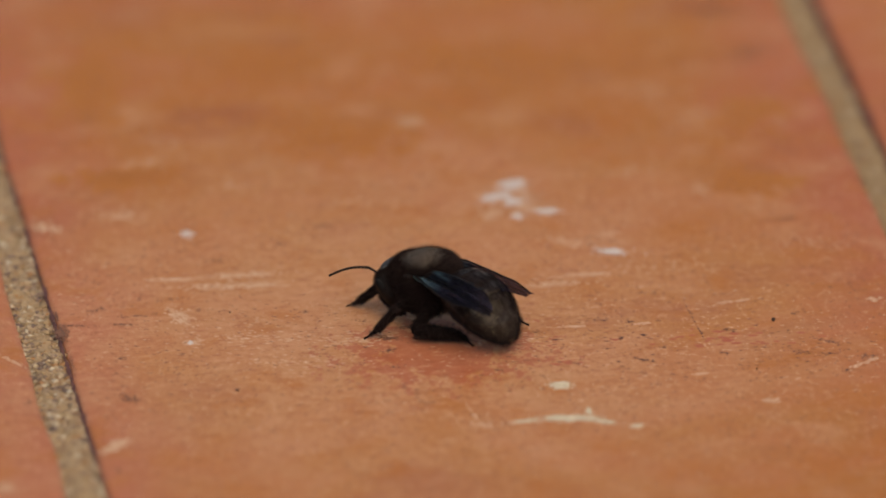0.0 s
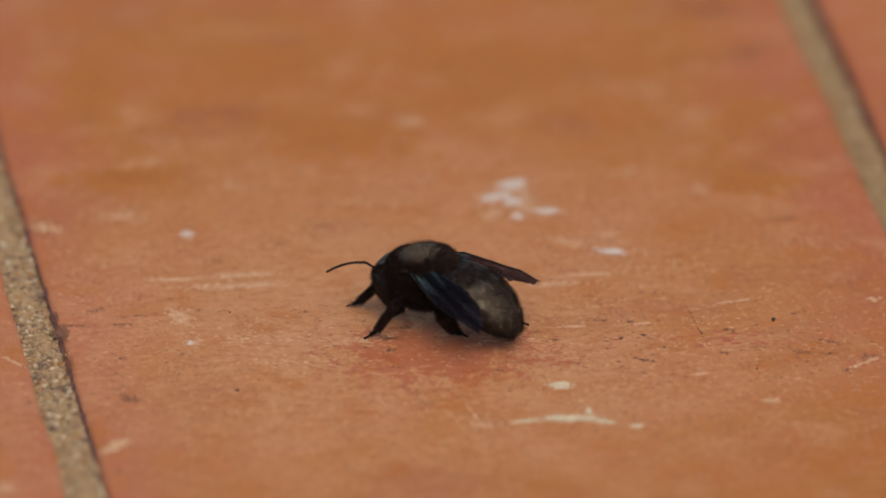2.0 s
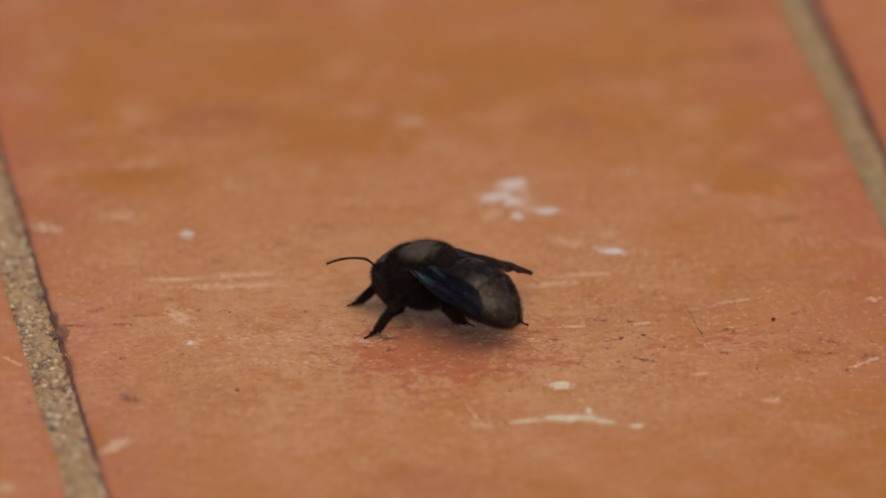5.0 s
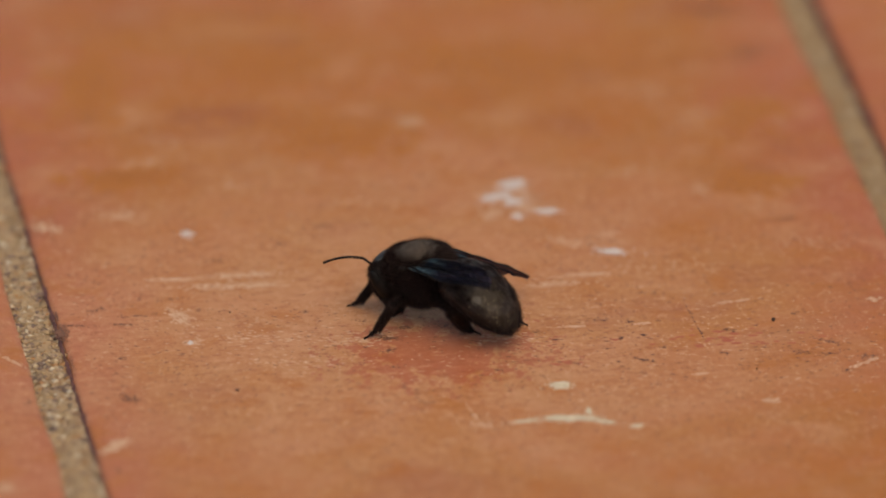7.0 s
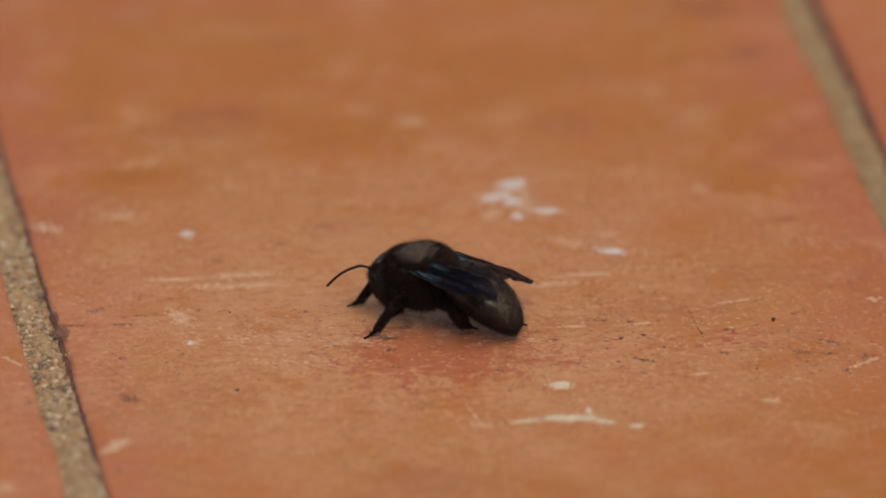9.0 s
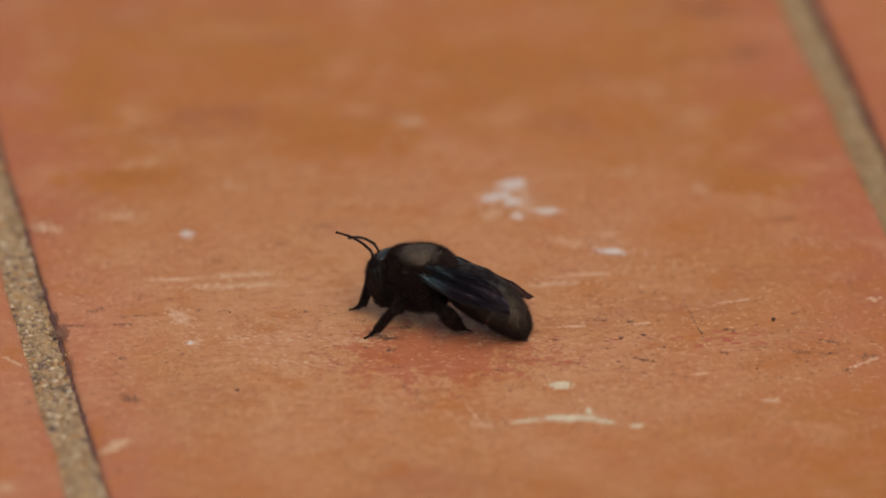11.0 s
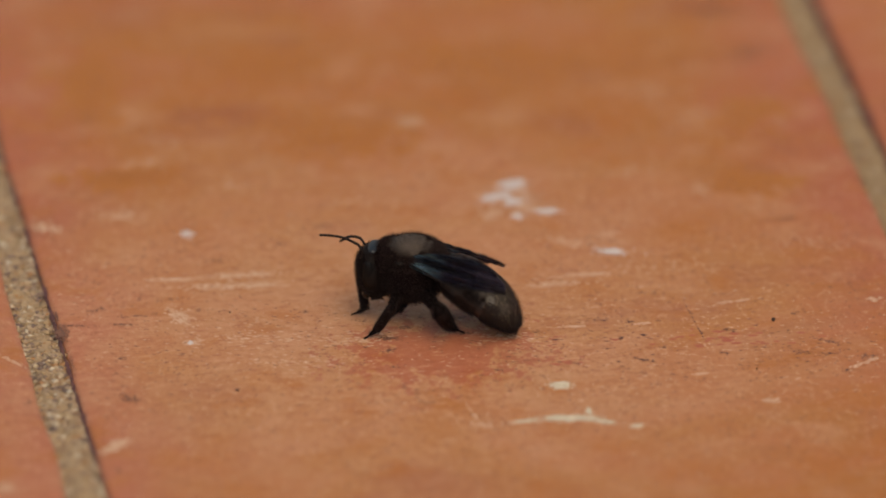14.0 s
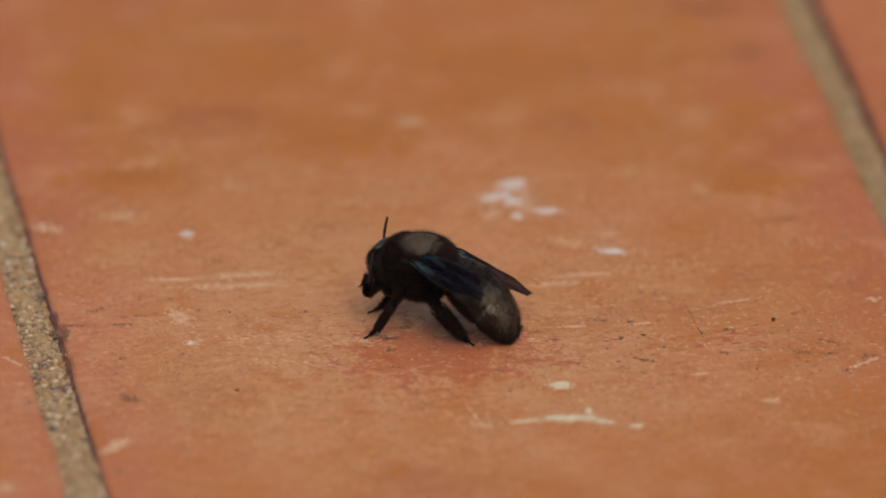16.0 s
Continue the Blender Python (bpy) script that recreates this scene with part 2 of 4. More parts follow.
CHITIN = speckle_material("black chitin", (0.006, 0.0042, 0.0036), (0.019, 0.0135, 0.0105), 0.36, 900, 0.00035)
SCUTUM = scutum_material()
BELLY = belly_material()
EYE_BLACK = speckle_material("dark compound eye", (0.003, 0.003, 0.004), (0.006, 0.006, 0.007), 0.5, 3000, 0.00003)
HAIR = hair_material("black hair", (0.0060, 0.0036, 0.0040), (0.0165, 0.0098, 0.0102), (0.046, 0.029, 0.028))
# brown-black fur; its lightest tone also paints in the back-lit rim
BROWN_HAIR = hair_material("brown-black hair", (0.0070, 0.0041, 0.0043), (0.0220, 0.0126, 0.0126), (0.112, 0.073, 0.058))
for coat, shine in ((HAIR, 0.22), (BROWN_HAIR, 0.22), (CHITIN, 0.35), (EYE_BLACK, 0.12)):
    coat.node_tree.nodes["Principled BSDF"].inputs["Specular IOR Level"].default_value = shine
CHITIN.node_tree.nodes["Principled BSDF"].inputs["Specular Tint"].default_value = (1.0, 0.92, 0.84, 1)
FEELER = speckle_material("dark brown feeler", (0.008, 0.0045, 0.004), (0.022, 0.012, 0.010), 0.6, 1500, 0.00005)
FEELER.node_tree.nodes["Principled BSDF"].inputs["Specular IOR Level"].default_value = 0.2
# the blue of reflected sky is painted into the crown's colour
CROWN_SKY_SHEEN = speckle_material("black crown shell with painted sky sheen", (0.006, 0.008, 0.011), (0.016, 0.023, 0.030), 0.42, 900, 0.0002)
HEAD_BLACK = speckle_material("dull black head shell", (0.005, 0.0035, 0.0035), (0.012, 0.0085, 0.0080), 0.6, 1500, 0.0001)
HEAD_BLACK.node_tree.nodes["Principled BSDF"].inputs["Specular IOR Level"].default_value = 0.12
LIMB = speckle_material("dull black limb shell", (0.004, 0.0026, 0.0027), (0.009, 0.0058, 0.0058), 0.8, 1500, 0.0001)
LIMB.node_tree.nodes["Principled BSDF"].inputs["Specular IOR Level"].default_value = 0.04
WING = wing_material()
GLINT_SPECKS = speckle_material("pale glint specks", (0.16, 0.125, 0.075), (0.34, 0.28, 0.19), 0.9, 2500, 0.00003)
VEIN = speckle_material("black wing vein", (0.004, 0.004, 0.005), (0.009, 0.008, 0.009), 0.65, 2000, 0.00003)
VEIN.node_tree.nodes["Principled BSDF"].inputs["Specular IOR Level"].default_value = 0.15
EARTH = speckle_material("dry earth", (0.18, 0.12, 0.07), (0.30, 0.22, 0.14), 0.95, 30, 0.004)


# ---- mesh helpers ----
def mesh_object(name, bm, mat, smooth=True):
    me = bpy.data.meshes.new(name)
    bm.to_mesh(me)
    bm.free()
    if smooth:
        me.polygons.foreach_set("use_smooth", [True] * len(me.polygons))
    me.materials.append(mat)
    return new(name, me)


def part(name, bm, mat, parent, label="", smooth=True, fur=None, core=0):
    """One mesh under its thing; the faces past the first core ones are hairs of the material fur."""
    ob = mesh_object(name, bm, mat, smooth)
    if fur:
        ob.data.materials.append(fur)
        ob.data.polygons.foreach_set("material_index", [int(k >= core) for k in range(len(ob.data.polygons))])
    ob.parent = parent
    if label:
        tagged(ob, label)
    return ob


def ellipsoid(bm, centre, radii, rings=20, sides=28, shape=None):
    """A closed ellipsoid along x; shape(u) scales the section at u from -1 (rear) to 1 (front)."""
    rows = []
    for i in range(1, rings):
        a = math.pi * i / rings
        u, r = -math.cos(a), math.sin(a)
        k = r * (shape(u) if shape else 1.0)
        rows.append([bm.verts.new((centre[0] + radii[0] * u, centre[1] + radii[1] * k * math.cos(b), centre[2] + radii[2] * k * math.sin(b)))
                     for b in (2 * math.pi * j / sides for j in range(sides))])
    ends = [bm.verts.new((centre[0] + radii[0] * s, centre[1], centre[2])) for s in (-1, 1)]
    for p, q in zip(rows, rows[1:]):
        for j in range(sides):
            bm.faces.new((p[j], p[(j + 1) % sides], q[(j + 1) % sides], q[j]))
    for j in range(sides):
        bm.faces.new((ends[0], rows[0][(j + 1) % sides], rows[0][j]))
        bm.faces.new((ends[1], rows[-1][j], rows[-1][(j + 1) % sides]))
    return bm


def tube(bm, points, radii, sides=8):
    """A tapered, closed tube through the points."""
    rows = []
    for i, p in enumerate(points):
        p = Vector(p)
        ahead = Vector(points[min(i + 1, len(points) - 1)]) - Vector(points[max(i - 1, 0)])
        q = ahead.to_track_quat("Z", "Y")
        rows.append([bm.verts.new(p + q @ Vector((radii[i] * math.cos(a), radii[i] * math.sin(a), 0)))
                     for a in (2 * math.pi * j / sides for j in range(sides))])
    for p, q in zip(rows, rows[1:]):
        for j in range(sides):
            bm.faces.new((p[j], p[(j + 1) % sides], q[(j + 1) % sides], q[j]))
    bm.faces.new(rows[0][::-1])
    bm.faces.new(rows[-1])
    return bm


def hair(bm, root, way, length, width, bend):
    """One bent hair: a three-sided spike."""
    root, way = Vector(root), Vector(way).normalized()
    side = way.orthogonal().normalized()
    across = way.cross(side)
    mid = root + way * length * 0.55
    tip = root + way * length + Vector(bend) * length
    low = [bm.verts.new(root + (side * math.cos(a) + across * math.sin(a)) * width) for a in (0, 2.09, 4.19)]
    high = [bm.verts.new(mid + Vector(bend) * length * 0.3 + (side * math.cos(a) + across * math.sin(a)) * width * 0.7) for a in (0, 2.09, 4.19)]
    end = bm.verts.new(tip)
    for j in range(3):
        k = (j + 1) % 3
        bm.faces.new((low[j], low[k], high[k], high[j]))
        bm.faces.new((high[j], high[k], end))


# ---- the tiled floor ----
TURN = 9.8           # the long sides of the tiles lead away and to the left
TILE_X, TILE_Y, TILE_H, JOINT = 0.1356, 0.279, 0.014, 0.0063
TIGHT = 0.0006       # the joint on the right of the bee's tile is that much narrower
FLOOR = pose(0, 0, 0, 0, 0, TURN)
MAIN = Vector((0.0033, -0.0315))        # centre of the tile on which the bee stands, in the floor's own axes


def tile_mesh(seed):
    """A fired clay tile: slightly uneven edges, rounded arris, top at z = 0."""
    rnd = random.Random(seed)
    bm = bmesh.new()
    outline, hx, hy, step = [], TILE_X / 2, TILE_Y / 2, 0.0045
    nx, ny = int(TILE_X / step), int(TILE_Y / step)
    for k in range(nx):
        outline.append((-hx + TILE_X * k / nx, -hy, 0, -1))
    for k in range(ny):
        outline.append((hx, -hy + TILE_Y * k / ny, 1, 0))
    for k in range(nx):
        outline.append((hx - TILE_X * k / nx, hy, 0, 1))
    for k in range(ny):
        outline.append((-hx, hy - TILE_Y * k / ny, -1, 0))
    rings = [[], [], [], [], []]
    for k, (x, y, ax, ay) in enumerate(outline):
        w = 0.0005 * noise.noise((x * 60, y * 60, seed * 3.1)) + 0.00025 * noise.noise((x * 300, y * 300, seed)) + rnd.uniform(-0.00006, 0.00006)
        x, y = x + ax * w, y + ay * w
        cx, cy = (1 if x < 0 else -1), (1 if y < 0 else -1)
        corner = abs(abs(x) - hx) < 0.003 and abs(abs(y) - hy) < 0.003
        inset = lambda d: (x + (cx * d if (ax or corner) else 0), y + (cy * d if (ay or corner) else 0))
        wear = 0.0011 + 0.0005 * noise.noise((x * 90, y * 90, 5 + seed))
        for ring, (d, z) in zip(rings, ((0.0, -TILE_H), (0.0, -0.0012), (0.0003, -0.0004), (wear, -0.00010), (wear + 0.0016, 0.0))):
            px, py = inset(d)
            ring.append(bm.verts.new((px, py, z)))
    count = len(outline)
    for a, b in zip(rings, rings[1:]):
        for j in range(count):
            bm.faces.new((a[j], a[(j + 1) % count], b[(j + 1) % count], b[j]))
    bm.faces.new(rings[-1])
    bm.faces.new(rings[0][::-1])
    me = bpy.data.meshes.new("tile")
    bm.to_mesh(me)
    bm.free()
    me.polygons.foreach_set("use_smooth", [True] * len(me.polygons))
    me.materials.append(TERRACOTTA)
    return me


floor = tagged(new("floor"), "patio floor of worn orange terracotta tiles with sandy mortar joints", "floor", kind="structure")
floor.matrix_world = FLOOR
TILE_MESHES = [tile_mesh(k) for k in range(4)]
for col in range(-8, 9):
    for row in range(-11, 6):
        ob = new("tile", TILE_MESHES[(col * 3 + row * 5) % 4])
        ob.parent = floor
        if col == 0 and row == 0:
            spin, dz, dx, dy, tilt = 0, 0.0, 0.0, 0.0, 0.0
        else:
            spin, dz, dx, dy = random.choice((0, 180)), random.uniform(-0.0004, 0.0004), random.uniform(-0.0005, 0.0005), random.uniform(-0.0008, 0.0008)
            tilt = random.uniform(-0.15, 0.15)
        ob.matrix_basis = pose(MAIN.x + col * (TILE_X + JOINT) - (TIGHT if col > 0 else 0) + dx, MAIN.y + row * (TILE_Y + JOINT) + dy, dz, 0, 0, spin + tilt)


def bed_mesh():
    """The mortar bed, with coarse relief."""
    bm = bmesh.new()
    bmesh.ops.create_grid(bm, x_segments=2, y_segments=2, size=0.75)
    for v in bm.verts:
        v.co = (v.co.x * 1.66 + MAIN.x, v.co.y * 3.3 + MAIN.y - 0.86, -0.0035)
    return bm


bed = part("mortar_bed", bed_mesh(), MORTAR, floor, "buff sandy mortar bed", False)


def joint_strip(name, x, y0, y1, gap, sunk, mat):
    """Sandy mortar in a long joint: a raised, lumpy strip."""
    bm = bmesh.new()
    rows, width = [], gap / 2 + 0.0006
    count = int((y1 - y0) / 0.0006)
    for i in range(count + 1):
        y = y0 + (y1 - y0) * i / count
        row = []
        for j in range(14):
            u = -1 + 2 * j / 13
            h = sunk + 0.00022 * noise.noise((x * 7 + u * 1.5, y * 220, 1.0)) + 0.00012 * noise.noise((u * 6, y * 900, 3.0)) + 0.00006 * noise.noise((u * 13, y * 2000, 7.0)) - 0.0004 * u * u
            row.append(bm.verts.new((x + u * width, y, h)))
        rows.append(row)
    for p, q in zip(rows, rows[1:]):
        for j in range(13):
            bm.faces.new((p[j], p[j + 1], q[j + 1], q[j]))
    return part(name, bm, mat, floor, "buff sandy mortar joint")


LEFT_X = MAIN.x - (TILE_X + JOINT) / 2
RIGHT_X = MAIN.x + (TILE_X + JOINT - TIGHT) / 2
joint_strip("mortar_joint", LEFT_X, -0.19, 0.10, JOINT, -0.00075, MORTAR)
joint_strip("mortar_joint", RIGHT_X, -0.19, 0.14, JOINT - TIGHT, -0.0012, DARK_MORTAR)


def grime_line(x, y0, y1, width):
    """Dark dirt between mortar and tile, the joint's shade painted in: a ragged bead."""
    bm = bmesh.new()
    rows, count = [], int((y1 - y0) / 0.0007)
    for i in range(count + 1):
        y = y0 + (y1 - y0) * i / count
        w = width * (0.8 + 1.5 * noise.noise((x * 50, y * 150, 4.0)) + 0.8 * noise.noise((x * 90, y * 620, 8.0)))
        rows.append([bm.verts.new((x + u * max(w, 0.0001), y, -0.0006 + 0.0004 * (1 - abs(u)) + 0.0003 * u)) for u in (-1, -0.4, 0.3, 1)])
    for p, q in zip(rows, rows[1:]):
        for j in range(3):
            bm.faces.new((p[j], p[j + 1], q[j + 1], q[j]))
    return part("grime_line", bm, GRIME_SHADE, floor, "dark dirt and joint shade along the tile's edge")


grime_line(LEFT_X + JOINT / 2 - 0.0001, -0.19, 0.10, 0.00028)
grime_line(RIGHT_X + (JOINT - TIGHT) / 2 - 0.0003, -0.19, 0.14, 0.0004)


def sand(count):
    """Sand grains bedded in the two long joints."""
    rnd = random.Random(5)
    verts, faces = [], []
    for _ in range(count):
        left = rnd.random() < 0.85
        x = LEFT_X + rnd.uniform(-0.0033, 0.0033) if left else RIGHT_X + rnd.uniform(-0.0026, 0.0022)
        y, r = rnd.uniform(-0.14, 0.13), rnd.choice((0.0002, 0.00025, 0.0003, 0.00042, 0.0006, 0.0009))
        z = (-0.00075 if left else -0.0012) + rnd.uniform(-0.3, 0.08) * r
        base = len(verts)
        for dx, dy, dz in ((1, 0, 0), (-1, 0, 0), (0, 1, 0), (0, -1, 0), (0, 0, 1), (0, 0, -1)):
            k = r * rnd.uniform(0.6, 1.3)
            verts.append((x + dx * k + rnd.uniform(-.3, .3) * r, y + dy * k + rnd.uniform(-.3, .3) * r, z + dz * k * 0.38))
        for f in ((0, 2, 4), (2, 1, 4), (1, 3, 4), (3, 0, 4), (2, 0, 5), (1, 2, 5), (3, 1, 5), (0, 3, 5)):
            faces.append([base + i for i in f])
    me = bpy.data.meshes.new("sand_grains")
    me.from_pydata(verts, [], faces)
    me.polygons.foreach_set("use_smooth", [True] * len(me.polygons))
    me.materials.append(SAND)
    ob = new("sand_grains", me)
    ob.parent = floor
    return tagged(ob, "loose buff sand grains in the mortar joint", kind="stuff")


sand(10500)

ground = bmesh.new()
bmesh.ops.create_grid(ground, x_segments=1, y_segments=1, size=1500)
for v in ground.verts:
    v.co.z = -0.03
tagged(mesh_object("ground", ground, EARTH, False), "dry bare earth round the patio", "ground", kind="structure")


# ---- stains and scuffs on the tiles: centre, half length, half width (mm), turn (degrees), density ----
PAINT_SPOTS = [(18.29, -46.88, 1.95, 1.35, -10.65, 1.0), (19.59, -57.79, 4.55, 1.22, 0, 1.3), (24.65, -58.72, 2.58, 0.83, -20.65, 1), (13.2, -58.72, 2.64, 0.47, 8.5, 0.8), (29.96, -60.22, 1.22, 0.75, 0, 1), (22.59, -55.36, 0.61, 1.31, 0, 1), (11.12, 22.68, 2.41, 1.81, 21.45, 1.6), (9.28, 19.03, 1.84, 1.48, 30.79, 1.3), (7.45, 17.82, 1.65, 1.35, 38.97, 0.9), (16.69, 13.39, 2, 1.31, 0, 1.2), (11.27, 16.81, 1.82, 1.61, 0, 1), (11.87, 11.38, 1.18, 1, 0, 0.5), (26.92, -0.99, 2.83, 1.28, -10.9, 1.4), (-41.01, 5.17, 1.04, 1.4, 0, 1.5)]
PAINT_SPOTS += [(-39.61, -32.4, 0.66, 0.67, 0, 1)]
SCUFFS = [(-50.39, -66.91, 2.63, 0.83, 50.86, 4), (-12.77, -31.06, 5.32, 2.88, 0, 0.15), (10.29, -31.06, 5.32, 2.31, 0, 0.12), (11.71, -58.91, 3.1, 0.65, 10.59, 0.7), (6.46, -60.03, 2.3, 0.65, -20.64, 0.5), (4.9, -56.67, 3.08, 0.22, -68.58, 0.4), (7.61, 12.18, 1.54, 2.41, 0, 0.5), (11, 18.22, 5.77, 4.39, 21.4, 0.3), (14.15, 13.79, 4.08, 2.41, 0, 0.3), (26.56, 5.17, 1.63, 0.9, 0, 0.5), (19.48, 2.58, 3.34, 1.08, -21.25, 0.5), (-64.4, 7.77, 1.91, 1.58, -21.3, 0.8), (-61.65, 6.57, 1.36, 1.2, 0, 0.5), (-5.16, 45.89, 2.4, 2.08, 0, 0.6)]
SCUFFS += [(-51.57, 11.78, 4.08, 2.21, 0, 0.35), (-39.34, -32.59, 1.29, 0.84, 30.13, 0.9), (-41.48, -23.72, 3.8, 1.5, -65.32, 0.9), (-33.47, -13.01, 9.42, 1.0, 4.37, 0.75), (-32.64, -9.28, 6.76, 1.1, 6.55, 0.6), (-43.37, -10.66, 3.58, 0.59, 0, 1), (18, -12.23, 5.42, 0.9, 8.7, 0.7), (23.86, -8.89, 4.96, 0.59, 6.56, 1), (20.79, -26.82, 1.79, 0.39, 6.5, 1.2), (31.21, -25.85, 1.54, 0.38, 12.87, 1.1), (39.92, -42.9, 1.24, 0.38, 6.44, 1), (65.88, -39.1, 3.26, 0.63, 41.1, 0.7), (45.61, -18.28, 4.1, 0.48, 12.92, 0.5), (50.96, -51.97, 1.23, 0.85, 0, 0.6)]
SCUFFS += [(68.4, -17.5, 1.34, 0.88, 0, 0.5), (-66.88, -80.7, 2.59, 1.64, 0, 0.6), (-67.48, -38.72, 2.61, 0.53, -45.2, 0.5), (-27.84, -31.06, 11.53, 2.5, 0, 0.1), (35.57, -5.74, 8.98, 1.97, 0, 0.08), (-47.93, 30.43, 7.75, 2.43, 21.52, 0.1), (-22.43, -38.72, 8.83, 2.86, 0, 0.08), (29.79, 28.38, 5.8, 2.42, 21.5, 0.1), (41.18, 49.01, 5.54, 3.13, 0, 0.08), (33.93, 57.38, 4.64, 3.15, 0, 0.1), (41.54, 22.28, 1.82, 2.23, 0, 0.25), (-13.09, 18.22, 7.27, 4.04, 0, 0.06), (59.16, 2.19, 9.02, 2.98, 0, 0.06), (-33.16, 22.28, 3.64, 2.64, 0, 0.15)]
SCUFFS += [(-45.38, 38.64, 5.05, 3.09, 0, 0.12)]
SMUDGES = [(-60, -29.13, 2.39, 1.1, -80.48, 2.0), (-60.89, -23.34, 2.77, 0.27, -80.51, 0.42), (-57.71, -40.62, 3.63, 0.26, -80.42, 0.28), (-48.79, -51.22, 2.09, 1.44, -37.99, 0.6), (-58.12, -26.62, 3.11, 0.29, 0, 0.8), (-50.49, -26.24, 2.67, 0.39, 0, 0.7), (-50.29, -37.57, 0.71, 0.57, 0, 0.63), (-53.84, -20.81, 1.16, 0.78, 0, 0.35), (-55.41, -21.98, 0.62, 0.58, 0, 0.42), (-38.68, -21.4, 0.53, 0.58, 0, 0.35), (-25.61, 1.79, 1.17, 0.8, 0, 0.42), (-36.32, -4.36, 1.89, 0.79, 0, 0.32), (-19.54, 8.17, 1.9, 0.9, 0, 0.35), (54.43, 10.57, 2.45, 1, 0, 0.28)]
SMUDGES += [(31.45, -38.14, 2.01, 0.57, -16.89, 0.56), (39.01, -22.56, 3.59, 0.18, -77.91, 0.63), (40.48, -28.75, 2.24, 0.18, -75.11, 0.63), (28.02, -30.86, 0.53, 0.48, 0, 0.7), (29.44, -25.27, 0.62, 0.48, 0, 0.56), (31.32, -29.71, 0.62, 0.48, 0, 0.63), (59.92, -31.63, 2.97, 0.65, -30.15, 0.42), (56.26, -35.66, 1.77, 0.67, 0, 0.49), (60.67, -36.04, 1.15, 0.48, 0, 0.56), (66.4, -36.81, 1.86, 0.76, 20.86, 0.42), (44.94, -27.97, 1.42, 0.58, 0, 0.56), (55.31, -22.56, 0.53, 0.48, 0, 0.56), (17.82, -31.44, 0.8, 0.48, 0, 0.49), (14.74, -28.75, 0.71, 0.58, 0, 0.49)]
SMUDGES += [(-2.54, -52.73, 1.32, 0.94, 0, 0.21), (-8.87, -30.86, 1.96, 0.86, -6.48, 1), (-12.81, -24.88, 1.07, 0.48, 0, 0.35), (0.98, -26.62, 2.04, 0.97, 0, 0.7), (2.31, -23.72, 1.34, 0.58, 0, 0.5), (-6.13, -27.2, 1.78, 0.58, 0, 0.5), (-8.32, -34.89, 1.4, 0.57, 20.88, 0.6), (3.2, -29.13, 1.78, 0.58, 0, 0.4), (-11.45, -28.75, 0.62, 0.58, 0, 0.35), (50.5, 71.14, 2.67, 4.76, -52.8, 0.3), (45.26, 87.67, 5.88, 2.79, -17.92, 0.3), (-72.36, 79.69, 1.59, 4.73, 0, 0.1), (-58, 46.51, 2.03, 2.08, 0, 0.08), (-31.99, -48.39, 0.4, 0.57, 0, 0.25)]
SMUDGES += [(-64.37, -52.54, 0.61, 0.94, 0, 0.49), (24.55, -24.69, 1.78, 0.77, 0, 0.24), (34.62, -33.93, 0.62, 0.48, 0, 0.56), (43.87, -35.85, 0.71, 0.48, 0, 0.49), (-49.74, -75.21, 0.69, 0.92, 0, 0.14), (63.15, -41.57, 0.97, 0.48, 0, 0.42), (25.76, -34.32, 0.71, 0.38, 0, 0.42), (-48.43, -23.34, 2.69, 0.48, 8.65, 0.35), (-43.22, -17.5, 3.14, 0.49, 6.53, 0.24), (-21.74, -21.78, 0.62, 0.49, 0, 0.56), (-7.41, -40.62, 0.71, 0.48, 0, 0.28), (8.47, -41.57, 0.79, 0.48, 0, 0.35)]
OCHRE_WEAR = [(-49.5, 25.7, 8.0, 3.4, 11.04, 1.1), (-58.84, 59.49, 5.57, 11.58, 0, 0.8), (-28.3, 65.82, 8.38, 6.36, 0, 0.8), (8.95, 67.95, 14.91, 8.49, 0, 0.7), (-16.92, 40.71, 13.79, 8.27, 0, 0.7), (49.79, 24.31, 6.38, 4.07, 0, 0.8), (50.41, 49.01, 5.54, 6.25, 0, 0.6)]
RED_WEAR = [(19.96, -38.72, 2.65, 1.34, 0, 0.12), (45.76, -31.06, 11.53, 3.84, 0, 0.05)]

